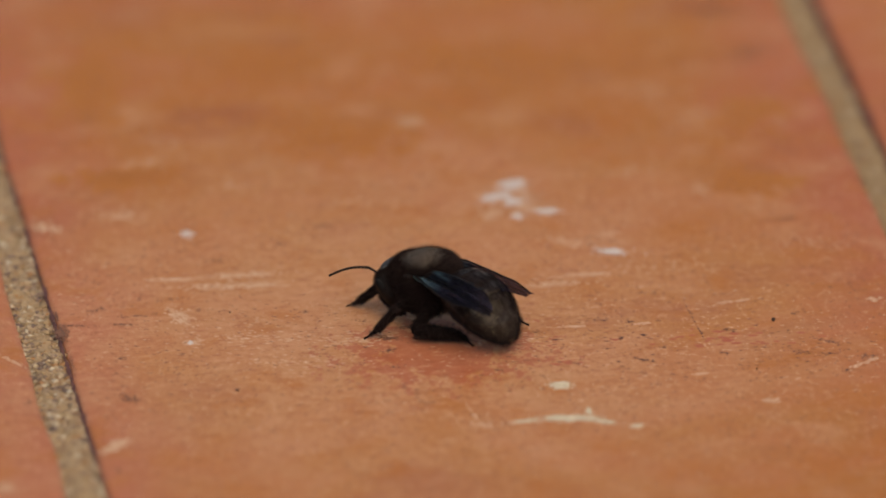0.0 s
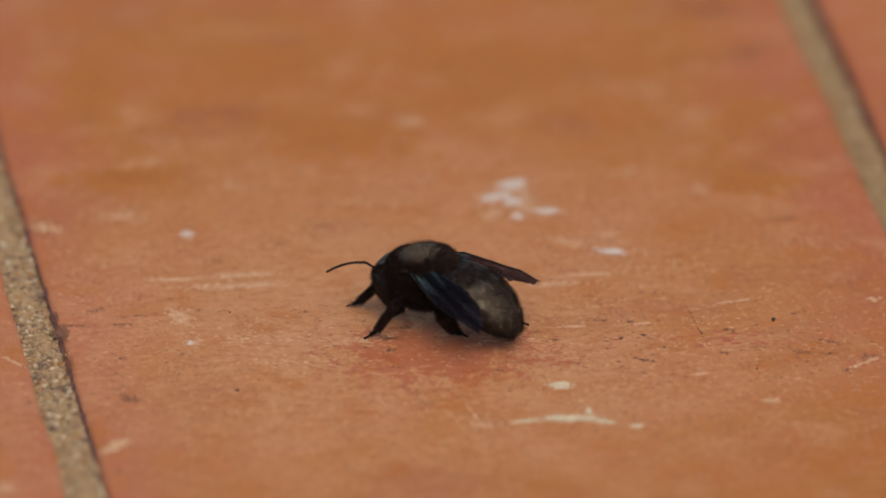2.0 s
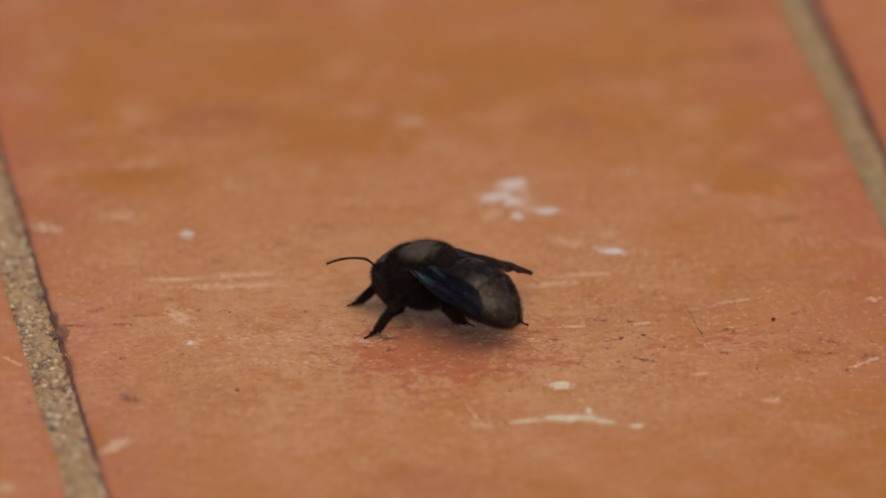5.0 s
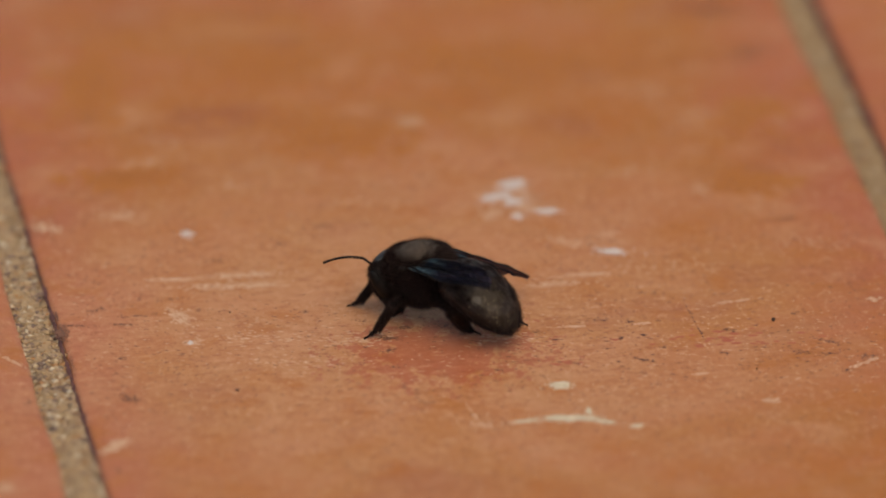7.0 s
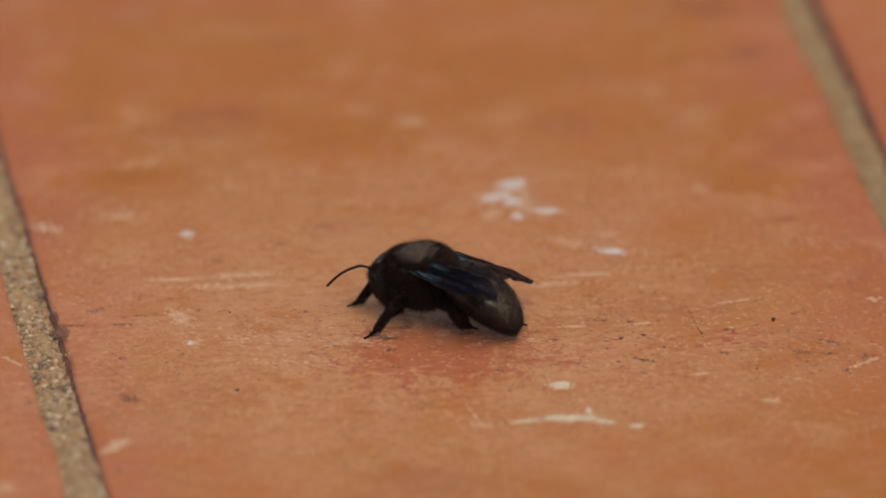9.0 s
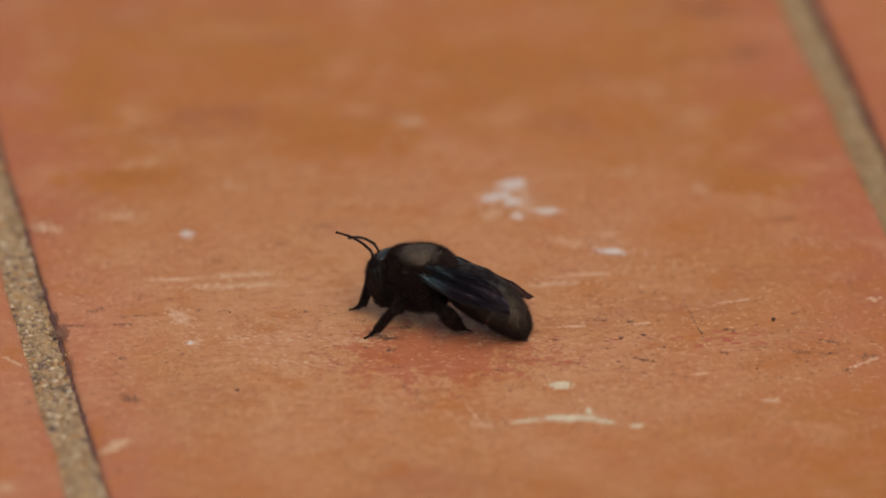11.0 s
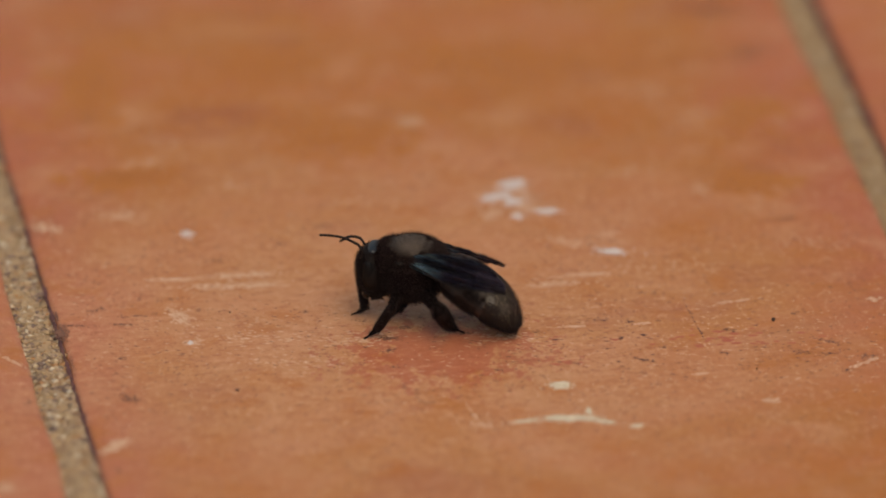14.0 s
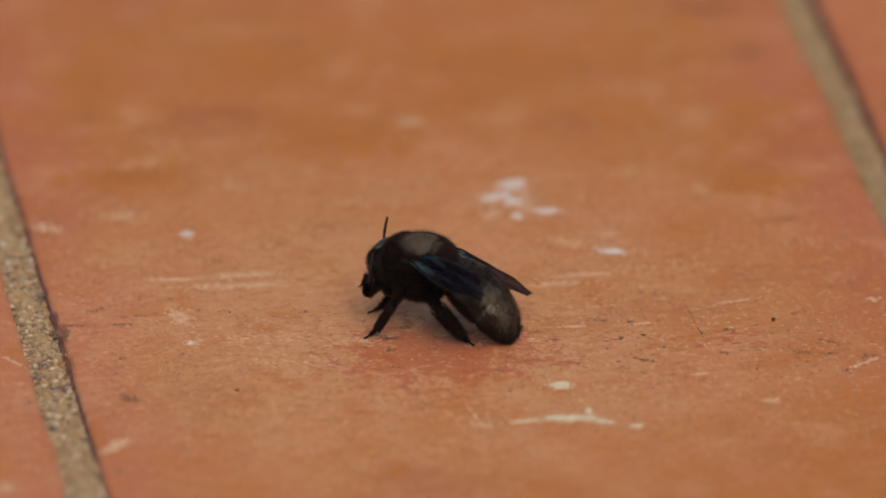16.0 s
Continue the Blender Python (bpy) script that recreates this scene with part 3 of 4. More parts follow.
def flakes(name, mark, mat, rnd, solid, size, label, long=1.25):
    """A stain as many thin flakes, dense in the middle and thinning out to a ragged rim."""
    x0, y0, half_l, half_w, turn, density = mark
    verts, faces = [], []
    c, s = math.cos(radians(turn)), math.sin(radians(turn))

    def flake(u, v, r, z):
        sides, base = rnd.choice((5, 6, 7)), len(verts)
        for k in range(sides):
            a = 2 * math.pi * k / sides + rnd.uniform(-0.3, 0.3)
            q = r * rnd.uniform(0.6, 1.25)
            p, w = u + q * long * math.cos(a), v + q * math.sin(a)
            verts.append(((x0 + p * c - w * s) * MM, (y0 + p * s + w * c) * MM, z * MM))
        faces.append(list(range(base, base + sides)))

    if solid:                                            # the body of the drop, with an uneven rim
        base, count, phase, lift = len(verts), 72, rnd.uniform(0, 50), rnd.uniform(0.05, 0.1)
        for k in range(count):
            a = 2 * math.pi * k / count
            ripple = 0.88 + 0.6 * noise.noise((math.cos(a) * 1.3, math.sin(a) * 1.3, phase)) + 0.5 * noise.noise((math.cos(a) * 4, math.sin(a) * 4, phase)) + 0.35 * noise.noise((math.cos(a) * 9, math.sin(a) * 9, phase))
            p, w = half_l * 0.92 * math.cos(a) * ripple, half_w * 0.85 * math.sin(a) * ripple
            verts.append(((x0 + p * c - w * s) * MM, (y0 + p * s + w * c) * MM, lift * MM))
        faces.append(list(range(base, base + count)))
    area = math.pi * half_l * half_w
    for _ in range(int(min(900, 8 + area * density * 5.5 / (size / 0.3) ** 1.3))):
        u, v = rnd.gauss(0, 0.52) * half_l, rnd.gauss(0, 0.52) * half_w
        flake(u, v, size * rnd.uniform(0.4, 1.2), rnd.uniform(0.2, 1.0) * (0.008 if size > 0.6 else 0.05))
    me = bpy.data.meshes.new(name)
    me.from_pydata(verts, [], faces)
    me.materials.append(mat)
    ob = new(name, me)
    ob.parent, ob.matrix_parent_inverse = floor, FLOOR.inverted()
    return tagged(ob, label)


stain_random = random.Random(41)
for mark in PAINT_SPOTS:
    if mark[1] < -40:
        flakes("paint_spot", mark, CREAM, stain_random, True, 0.17, "dried splash of cream paint")
    else:
        flakes("paint_spot", mark, PAINT, stain_random, True, 0.17, "dried splash of white paint")
for mark in SCUFFS:
    flakes("scuff", mark, CHALK, stain_random, False, 0.19, "pale scuff in the clay", 2.4)
for mark in SMUDGES:
    flakes("smudge", mark, SMUDGE, stain_random, False, 0.12, "dark dirty pit marks", 2.0)
for mark in OCHRE_WEAR:
    flakes("ochre_wear", mark, OCHRE, stain_random, False, 1.1, "ochre-toned patch of clay", 1.6)
for mark in RED_WEAR:
    flakes("red_wear", mark, RED_CLAY, stain_random, False, 0.38, "worn redder clay", 2.2)


def pits(count):
    """Fine dark pits and pale nicks over the tile that carries the bee."""
    rnd = random.Random(77)
    for name, mat, share, label in (("pits", SMUDGE, 0.55, "fine dark pits"), ("nicks", CHALK, 0.45, "fine pale nicks")):
        verts, faces = [], []
        for _ in range(int(count * share)):
            x, y = MAIN.x + rnd.uniform(-0.066, 0.066), MAIN.y + rnd.uniform(-0.10, 0.135)
            if noise.noise((x * 70, y * 70, 2.0 if mat is CHALK else 9.0)) < rnd.uniform(-0.5, 0.35):
                continue
            length, width, turn = rnd.choice((0.1, 0.14, 0.2, 0.3, 0.5)) * MM, rnd.uniform(0.05, 0.15) * MM, rnd.gauss(-0.17, 0.22)
            base = len(verts)
            for k in range(6):
                a = math.pi * k / 3
                u, v = length * math.cos(a) * rnd.uniform(0.7, 1.2), width * math.sin(a) * rnd.uniform(0.6, 1.4)
                verts.append((x + u * math.cos(turn) - v * math.sin(turn), y + u * math.sin(turn) + v * math.cos(turn), 0.00001 + rnd.uniform(0, 0.00002)))
            faces.append(list(range(base, base + 6)))
        me = bpy.data.meshes.new(name)
        me.from_pydata(verts, [], faces)
        me.materials.append(mat)
        ob = new(name, me)
        ob.parent = floor
        tagged(ob, label, kind="stuff")


pits(25000)


def crumb(x, y, r, seed, label):
    """A crumb of dark grit lying on the tile."""
    rnd = random.Random(seed)
    bm = bmesh.new()
    bmesh.ops.create_icosphere(bm, subdivisions=2, radius=r * MM)
    for v in bm.verts:
        v.co *= rnd.uniform(0.8, 1.15)
    low = min(v.co.z for v in bm.verts)
    ob = mesh_object("crumb", bm, CRUMB)
    ob.matrix_world = pose(x * MM, y * MM, -low * 0.9)
    return tagged(ob, label, "grit", group="crumbs of grit on the tile")


crumb(52.0, -24.9, 0.32, 3, "round dark crumb of grit on the tile")
crumb(49.0, -41.4, 0.15, 4, "tiny reddish-dark crumb of grit on the tile")
crumb(-32.0, -48.6, 0.17, 5, "small dark crumb of grit on the tile")
crumb(-33.6, -22.2, 0.14, 6, "tiny dark crumb of grit on the tile")
crumb(-60.9, -31.4, 0.30, 7, "dark crumb of dirt at the tile's edge")


# ---- the carpenter bee: local axes are forward x, left y, up z; sizes in millimetres times MM ----
def mm(*v):
    return Vector(v) * MM


HEAD_AT = mm(4.55, 0, 0.3)
WAIST_AT = mm(-4.4, 0, 0.1)
WING_AT = {1: mm(0.3, 3.8, 2.5), -1: mm(0.3, -3.8, 2.5)}
HIND_WING_AT = {1: mm(-1.0, 4.2, 2.1), -1: mm(-1.0, -4.2, 2.1)}
ANTENNA_AT = {1: mm(2.5, 1.5, 1.6), -1: mm(2.5, -1.5, 1.6)}
HIPS = {"front": mm(5.3, 1.8, -2.5), "middle": mm(1.6, 2.8, -3.0), "hind": mm(-2.2, 2.6, -3.0)}
LEGS = {"front": (3.9, 5.0, 2.0), "middle": (4.6, 6.3, 2.1), "hind": (5.6, 7.6, 2.2)}
GIRTH = {"front": (0.70, 0.56), "middle": (0.74, 0.58), "hind": (1.0, 1.18)}


def scaled(bm):
    for v in bm.verts:
        v.co *= MM
    return bm


def furry(bm, centre, radii, count, length, width, rnd, keep, back=0.35, shape=None):
    """Hairs standing on an ellipsoid where keep(x, y, z) of the unit sphere is true, combed towards the rear."""
    made = 0
    while made < count:
        v = Vector((rnd.gauss(0, 1), rnd.gauss(0, 1), rnd.gauss(0, 1))).normalized()
        if not keep(v.x, v.y, v.z):
            continue
        made += 1
        k = shape(v.x) if shape else 1.0
        root = Vector(centre) + Vector((v.x * radii[0], v.y * radii[1] * k, v.z * radii[2] * k)) * 0.98
        way = Vector((v.x / radii[0], v.y / radii[1], v.z / radii[2])).normalized() + Vector((-back, 0, 0)) + Vector((rnd.uniform(-.4, .4), rnd.uniform(-.4, .4), rnd.uniform(-.4, .4)))
        hair(bm, root, way, length * rnd.uniform(0.5, 1.2), width, (rnd.uniform(-.3, 0), rnd.uniform(-.15, .15), rnd.uniform(-.25, .05)))


def build_thorax(bee):
    rnd = random.Random(11)
    bm = ellipsoid(bmesh.new(), (0, 0, 0), (5.6, 5.2, 5.1), 32, 44)
    for v in bm.verts:                                   # collar in front, flattened scutum, shield behind
        if v.co.z > 2.8:
            v.co.z = 2.8 + (v.co.z - 2.8) * 0.85
        if v.co.z < 0:
            v.co.z *= 1.08
        groove = math.exp(-((v.co.x + 2.6) / 0.35) ** 2) * (v.co.z > 1.5)
        v.co.z -= 0.35 * groove
    ellipsoid(bm, (2.8, 0, 0.9), (3.5, 4.4, 3.4), 16, 24)      # collar behind the head
    thorax = part("thorax", scaled(bm), SCUTUM, bee, "black glossy bald-topped thorax")
    bm = bmesh.new()
    bald = lambda x, y, z: not (z > 0.74 + 0.10 * noise.noise((x * 4, y * 4, 2)) and -0.62 < x < 0.50)
    furry(bm, (0, 0, 0.1), (5.5, 5.1, 4.6), 1700, 0.5, 0.014, rnd, lambda x, y, z: z > 0.55, 0.8)
    furry(bm, (0, 0, -0.1), (5.6, 5.2, 4.95), 7500, 1.0, 0.022, rnd, lambda x, y, z: 0.25 < z < 0.62 or (z > 0.25 and abs(x + 0.06) > 0.7))
    furry(bm, (0, 0, -0.1), (5.6, 5.2, 4.95), 3600, 0.62, 0.02, rnd, lambda x, y, z: bald(x, y, z) and z > 0.5, 0.7)
    furry(bm, (0, 0, 0.05), (5.55, 5.15, 4.7), 2600, 0.5, 0.018, rnd, lambda x, y, z: 0.5 < z < 0.76 + 0.2 * noise.noise((x * 5, y * 5, 7)), 0.3)
    furry(bm, (0, 0, -0.1), (5.5, 5.1, 4.8), 8500, 1.15, 0.008, rnd, lambda x, y, z: z > 0.3 and (bald(x, y, z) or rnd.random() < 0.42), 0.1)
    furry(bm, (2.8, 0, 0.9), (3.5, 4.4, 3.4), 1800, 0.8, 0.022, rnd, lambda x, y, z: z > -0.1 and x > 0.1)
    part("thorax_hair", scaled(bm), BROWN_HAIR, thorax, "short brown-black fur")
    bm = bmesh.new()
    furry(bm, (0, 0, -0.4), (5.5, 5.1, 5.2), 7500, 1.0, 0.03, rnd, lambda x, y, z: z < 0.35, 0.1)
    part("belly_hair", scaled(bm), HAIR, thorax, "dense black fur")
    for s in (1, -1):                                    # plates over the wing bases
        bm = ellipsoid(bmesh.new(), (0.7, 4.4 * s, 2.3), (0.9, 0.6, 0.6), 10, 14)
        part("tegula", scaled(bm), HEAD_BLACK, thorax, "small black wing-base plate")
    return thorax


def build_head(bee):
    rnd = random.Random(12)
    centre, radii = (1.45, 0, -1.0), (2.55, 4.0, 4.1)
    bm = ellipsoid(bmesh.new(), centre, radii, 20, 30)
    for v in bm.verts:
        if v.co.z < -2.5:
            v.co.y *= 1 - 0.11 * (-2.5 - v.co.z)
        if v.co.x > 2.8:
            v.co.x = 2.8 + (v.co.x - 2.8) * 0.6
    ellipsoid(bm, (2.6, 0, -3.6), (1.2, 1.9, 1.2), 10, 14)         # upper lip
    head = part("head", scaled(bm), HEAD_BLACK, bee, "black hairy head turned down")
    bm = ellipsoid(bmesh.new(), (1.1, 0, 2.70), (1.05, 2.3, 0.55), 12, 16)
    part("crown", scaled(bm), CROWN_SKY_SHEEN, head, "bare glossy black crown with painted blue sheen")
    for s in (1, -1):
        bm = ellipsoid(bmesh.new(), (0, 0, 0), (1.0, 0.75, 2.6), 14, 16)
        for v in bm.verts:
            v.co = Vector((1.8, 3.2 * s, -0.6)) + Matrix.Rotation(radians(-10 * s), 3, "X") @ v.co
        part("eye", scaled(bm), EYE_BLACK, head, "dull black compound eye")
        bm = bmesh.new()
        tube(bm, [(2.6, 1.5 * s, -4.1), (3.0, 1.3 * s, -4.9), (2.9, 0.7 * s, -5.6), (2.7, 0.15 * s, -5.9)], [0.75, 0.65, 0.45, 0.12], 8)
        part("mandible", scaled(bm), CHITIN, head)
    bm = bmesh.new()
    beside_eye = lambda x, y, z: not (abs(y) > 0.72 and -0.25 < x < 0.55 and -0.55 < z < 0.7) and not (z > 0.82 and abs(y) < 0.5)
    furry(bm, centre, radii, 6500, 0.7, 0.02, rnd, beside_eye, -0.05)
    furry(bm, centre, radii, 2500, 1.0, 0.016, rnd, lambda x, y, z: x > 0.2 and z < 0.7 and abs(y) < 0.7, -0.1)
    part("head_hair", scaled(bm), HAIR, head)
    return head


def build_antenna(head, side):
    """Local x leads from the socket to the tip; the elbow stands up in z."""
    bm = bmesh.new()
    tube(bm, [(0, 0, 0), (0.9, 0, 0.75), (1.9, 0, 1.35)], [0.20, 0.19, 0.22], 8)
    steps = 11
    for k in range(steps):
        a, b = k / steps, (k + 0.94) / steps
        at = lambda u: (1.9 + 6.2 * u, 0, 1.35 - 1.5 * u + 0.55 * math.sin(math.pi * u))
        r = 0.25 - 0.04 * a
        tube(bm, [at(a), at((a + b) / 2), at(b)], [r * 0.88, r, r * 0.92], 8)
    return part("antenna", scaled(bm), FEELER, head, "thin dark brown elbowed antenna")


def girth_at(u):
    """Share of the abdomen's full girth at u from the waist (0) to the tip (1)."""
    if u < 0.4:
        return max(0.03, (1 - ((0.4 - u) / 0.42) ** 2.4)) ** 0.5
    return max(0.0004, 1 - ((u - 0.4) / 0.602) ** 2.15) ** 0.64


def build_abdomen(bee):
    """Local x leads from the waist to the tip; overlapping rings, the rear ones sliding in the front ones."""
    rnd = random.Random(13)
    sides, length, split, start = 36, 14.7, 8.2, 4.8
    seams = (2.6, 5.4, 8.2, 10.8, 13.0)
    xs = [0.0, 0.25, 0.6, 1.1, 1.7, 2.3]
    for s, nxt in zip(seams, seams[1:] + (14.1,)):
        xs += [s - 0.10, s, s + 0.12, s + (nxt - s) * 0.35, s + (nxt - s) * 0.7]
    xs += [13.9, 14.2, 14.4, 14.6, 14.67, 14.7]

    def shell(places, slim):
        bm, rows = bmesh.new(), []
        for x in sorted(places):
            u = x / length
            r = girth_at(u) * (slim if x < split else 1.0) * (0.94 if slim == 1.0 and x > split - 0.05 else 1.0)
            step = 0.0
            for s in seams:
                if x <= s and s - x < 2.4:
                    step = 0.10 * (1 - (s - x) / 2.4)
                if s < x < s + 0.2:
                    step = -0.03
            row = []
            for j in range(sides):
                a = 2 * math.pi * j / sides
                w, h = 5.2 * r + step, (3.7 if math.sin(a) > 0 else 2.8) * r + step
                row.append(bm.verts.new((x, max(w, 0.02) * math.cos(a), max(h, 0.02) * math.sin(a) - 2.0 * u ** 3)))      # the tip curls down
            rows.append(row)
        for p, q in zip(rows, rows[1:]):
            for j in range(sides):
                bm.faces.new((p[j], q[j], q[(j + 1) % sides], p[(j + 1) % sides]))
        bm.faces.new(rows[0])
        bm.faces.new(rows[-1][::-1])
        return scaled(bm)

    abdomen = part("abdomen", shell([x for x in xs if x <= split], 1.0), BELLY, bee, "broad black ringed abdomen with a dull gloss")
    rear = part("abdomen_tip", shell([x for x in xs if x >= start], 0.985), BELLY, abdomen, "black rear rings with pale glint specks")
    front_hair, rear_hair = bmesh.new(), bmesh.new()
    for _ in range(7000):
        x = min(14.4, 14.7 * rnd.random() ** 0.8)
        u = x / length
        r = girth_at(u)
        a = rnd.uniform(0, 2 * math.pi)
        if 0.25 < a < 2.9 and u < 0.86 and rnd.random() < 0.5:
            continue
        side = Vector((0.0, math.cos(a), math.sin(a)))
        root = Vector((x, 5.15 * r * math.cos(a), (3.65 if math.sin(a) > 0 else 2.75) * r * math.sin(a) - 2.0 * u ** 3))
        hair(front_hair if x < split else rear_hair, root, side + Vector((1.0 + u, rnd.uniform(-.3, .3), rnd.uniform(-.3, .3))), rnd.uniform(0.25, 0.6), 0.017, (0.2, 0, -0.1))
    for _ in range(9000):                                   # longer hair on the flanks, the underside and round the tip
        x = 14.3 * rnd.random() ** 0.7
        u = x / length
        a = rnd.uniform(2.5, 6.9) if u < 0.72 else rnd.uniform(0, 6.283)
        if u > 0.72 and 0.3 < a < 2.84 and rnd.random() < 0.6:
            continue
        r = girth_at(u)
        side = Vector((0.0, math.cos(a), math.sin(a)))
        root = Vector((x, 5.1 * r * math.cos(a), (3.6 if math.sin(a) > 0 else 2.7) * r * math.sin(a) - 2.0 * u ** 3))
        hair(front_hair if x < split else rear_hair, root, side + Vector((0.9 + u, rnd.uniform(-.4, .4), rnd.uniform(-.4, .4))), rnd.uniform(0.5, 1.15), 0.015, (0.15, 0, -0.2))
    part("abdomen_hair", scaled(front_hair), HAIR, abdomen, "short black fringe hairs")
    part("abdomen_hair", scaled(rear_hair), HAIR, rear, "short black fringe hairs")
    specks = bmesh.new()                                    # pale specks in the hairs of back and left flank, standing in for glints
    for _ in range(110):
        x, a = rnd.gauss(11.0, 1.8), radians(rnd.gauss(128, 22))
        if not split < x < 14.3:
            continue
        u = x / length
        r = girth_at(u)
        at = Vector((x, 5.45 * r * math.cos(a), 3.7 * r * math.sin(a) - 2.0 * u ** 3))
        size = rnd.choice((0.03, 0.045, 0.06, 0.09))
        bmesh.ops.create_cone(specks, segments=5, radius1=size, radius2=size * 0.5, depth=size, cap_ends=True, matrix=Matrix.Translation(at) @ Matrix.Rotation(rnd.uniform(0, 6), 4, (1, rnd.random(), 0.3)))
    part("dust_grains", scaled(specks), GLINT_SPECKS, rear, "pale glint specks on the flank")
    return abdomen, rear


def wing_outline(length, width, lead, count=40):
    """Points round a wing, from the root along the leading edge to the tip and back along the trailing edge."""
    front = [(length * u, (lead * math.sin(math.pi * u) ** 1.5 + 0.10 * (1 - u) ** 2) * width) for u in (k / count for k in range(count + 1))]
    back = [(length * u, -width * (0.16 + 0.98 * u ** 0.8) * (1 - u ** 3.2) ** 0.8 * (1 + (0.05 + 0.09 * u) * noise.noise((u * 19, length, 2.0)))) for u in (k / count for k in range(count + 1))]
    return front, back


def build_wing(bee, name, side, length, width, label):
    """Local x leads to the tip; the leading edge faces outwards, and the membrane is folded lengthwise."""
    side = -side
    front, back = wing_outline(length, width, 0.24)
    bm = bmesh.new()
    rows = []
    surface = lambda x, y: (0.24 * math.sin(y * 2.3 + 0.4 + 0.10 * x) + 0.15 * math.sin(y * 5.1 + 1.0 + 0.2 * x)) * min(1.0, 0.15 + x / 6.0) + 0.45 * math.sin(math.pi * min(1.0, x / length)) + 0.05 * math.sin(x * 1.3 + y) + 0.04 * math.sin(x * 2.9 - y * 2) + 0.12 * noise.noise((x * 0.7, y * 1.6, length)) + 0.06 * math.sin(y * 8.0 + 0.15 * x)
    for (x, yf), (_, yb) in zip(front, back):
        rows.append([bm.verts.new((x, side * (yb + (yf - yb) * v), surface(x, yb + (yf - yb) * v))) for v in (k / 20 for k in range(21))])
    for p, q in zip(rows, rows[1:]):
        for j in range(20):
            bm.faces.new((p[j], p[j + 1], q[j + 1], q[j]))
    bmesh.ops.solidify(bm, geom=bm.faces[:], thickness=0.03)
    wing = part(name, scaled(bm), WING, bee, label)
    lines = [[(length * u, 0.24 * math.sin(math.pi * u) ** 1.5 * width) for u in (k / 14 for k in range(14))]]
    for spread, reach in ((-0.25, 0.93), (-0.5, 0.80), (-0.8, 0.62)):
        lines.append([(length * reach * u, spread * width * u ** 0.8 * (1 - 0.25 * u)) for u in (k / 10 for k in range(11))])
    for a, b in ((0.38, -0.02), (0.55, 0.0), (0.70, 0.0)):
        lines.append([(length * (a + 0.05 * k), width * (b - 0.14 * k)) for k in range(4)])
    veins = bmesh.new()
    for k, line in enumerate(lines):
        thick = 0.20 if k == 0 else 0.08
        tube(veins, [(x, side * y, surface(x, y) + 0.02) for x, y in line], [thick * (1 - 0.6 * i / len(line)) for i in range(len(line))], 6)
    part("vein", scaled(veins), VEIN, wing)
    return wing


def build_leg(bee, which, side):
    """A leg in three rigid pieces; each leads along its local x. Shin and foot hang on the thigh."""
    rnd = random.Random(hash_of(which, side))
    thigh_l, shin_l, foot_l = LEGS[which]
    thick, flare = GIRTH[which]

    def hairy(bm, length, radius, count, reach):
        for _ in range(count):
            u, a = rnd.random(), rnd.uniform(0, 6.28)
            hair(bm, (length * u, radius * (0.92 - 0.35 * u * u) * math.cos(a), radius * (0.92 - 0.35 * u * u) * math.sin(a)), (rnd.uniform(0.2, 0.9), math.cos(a) + rnd.uniform(-.3, .3), math.sin(a) + rnd.uniform(-.3, .3)), reach * rnd.uniform(0.35, 1.2), 0.026, (0.3, 0, 0))

    bm = bmesh.new()
    tube(bm, [(-0.6, 0, 0), (0.3, 0, 0), (thigh_l * 0.4, 0, 0.1), (thigh_l * 0.8, 0, 0), (thigh_l + 0.1, 0, 0)], [0.9 * thick, 1.0 * thick, thick, 0.75 * thick, 0.5 * thick], 10)
    core = len(bm.faces)
    hairy(bm, thigh_l, thick, 1300, 0.6)
    leg = part("leg", scaled(bm), LIMB, bee, "black bristly %s leg" % which, fur=HAIR, core=core)
    bm = bmesh.new()
    tube(bm, [(-0.25, 0, 0), (shin_l * 0.16, 0, 0), (shin_l * 0.45, 0, 0), (shin_l * 0.84, 0, 0), (shin_l + 0.15, 0, 0)], [0.5 * thick, 0.92 * flare, 1.0 * flare, 0.72 * flare, 0.40 * flare], 12)
    core = len(bm.faces)
    hairy(bm, shin_l, flare, 2200, 0.6)
    shin = part("shin", scaled(bm), LIMB, leg, fur=HAIR, core=core)
    bm = bmesh.new()
    joints = (0.0, 0.46, 0.60, 0.73, 0.85, 1.0)
    for k, (a, b) in enumerate(zip(joints, joints[1:])):
        r = (0.46 * flare, 0.22, 0.20, 0.19, 0.17)[k]
        tube(bm, [(foot_l * a, 0, 0), (foot_l * (a * 0.4 + b * 0.6), 0, 0), (foot_l * b, 0, 0)], [r * 0.7, r, r * 0.6], 8)
    for s in (1, -1):
        tube(bm, [(foot_l, 0.05 * s, 0), (foot_l + 0.30, 0.20 * s, 0.1), (foot_l + 0.50, 0.28 * s, -0.12)], [0.10, 0.08, 0.03], 6)
    core = len(bm.faces)
    hairy(bm, foot_l * 0.6, 0.4 * flare, 300, 0.35)
    foot = part("foot", scaled(bm), LIMB, leg, fur=HAIR, core=core)
    return leg, shin, foot


def hash_of(which, side):
    return {"front": 20, "middle": 30, "hind": 40}[which] + side


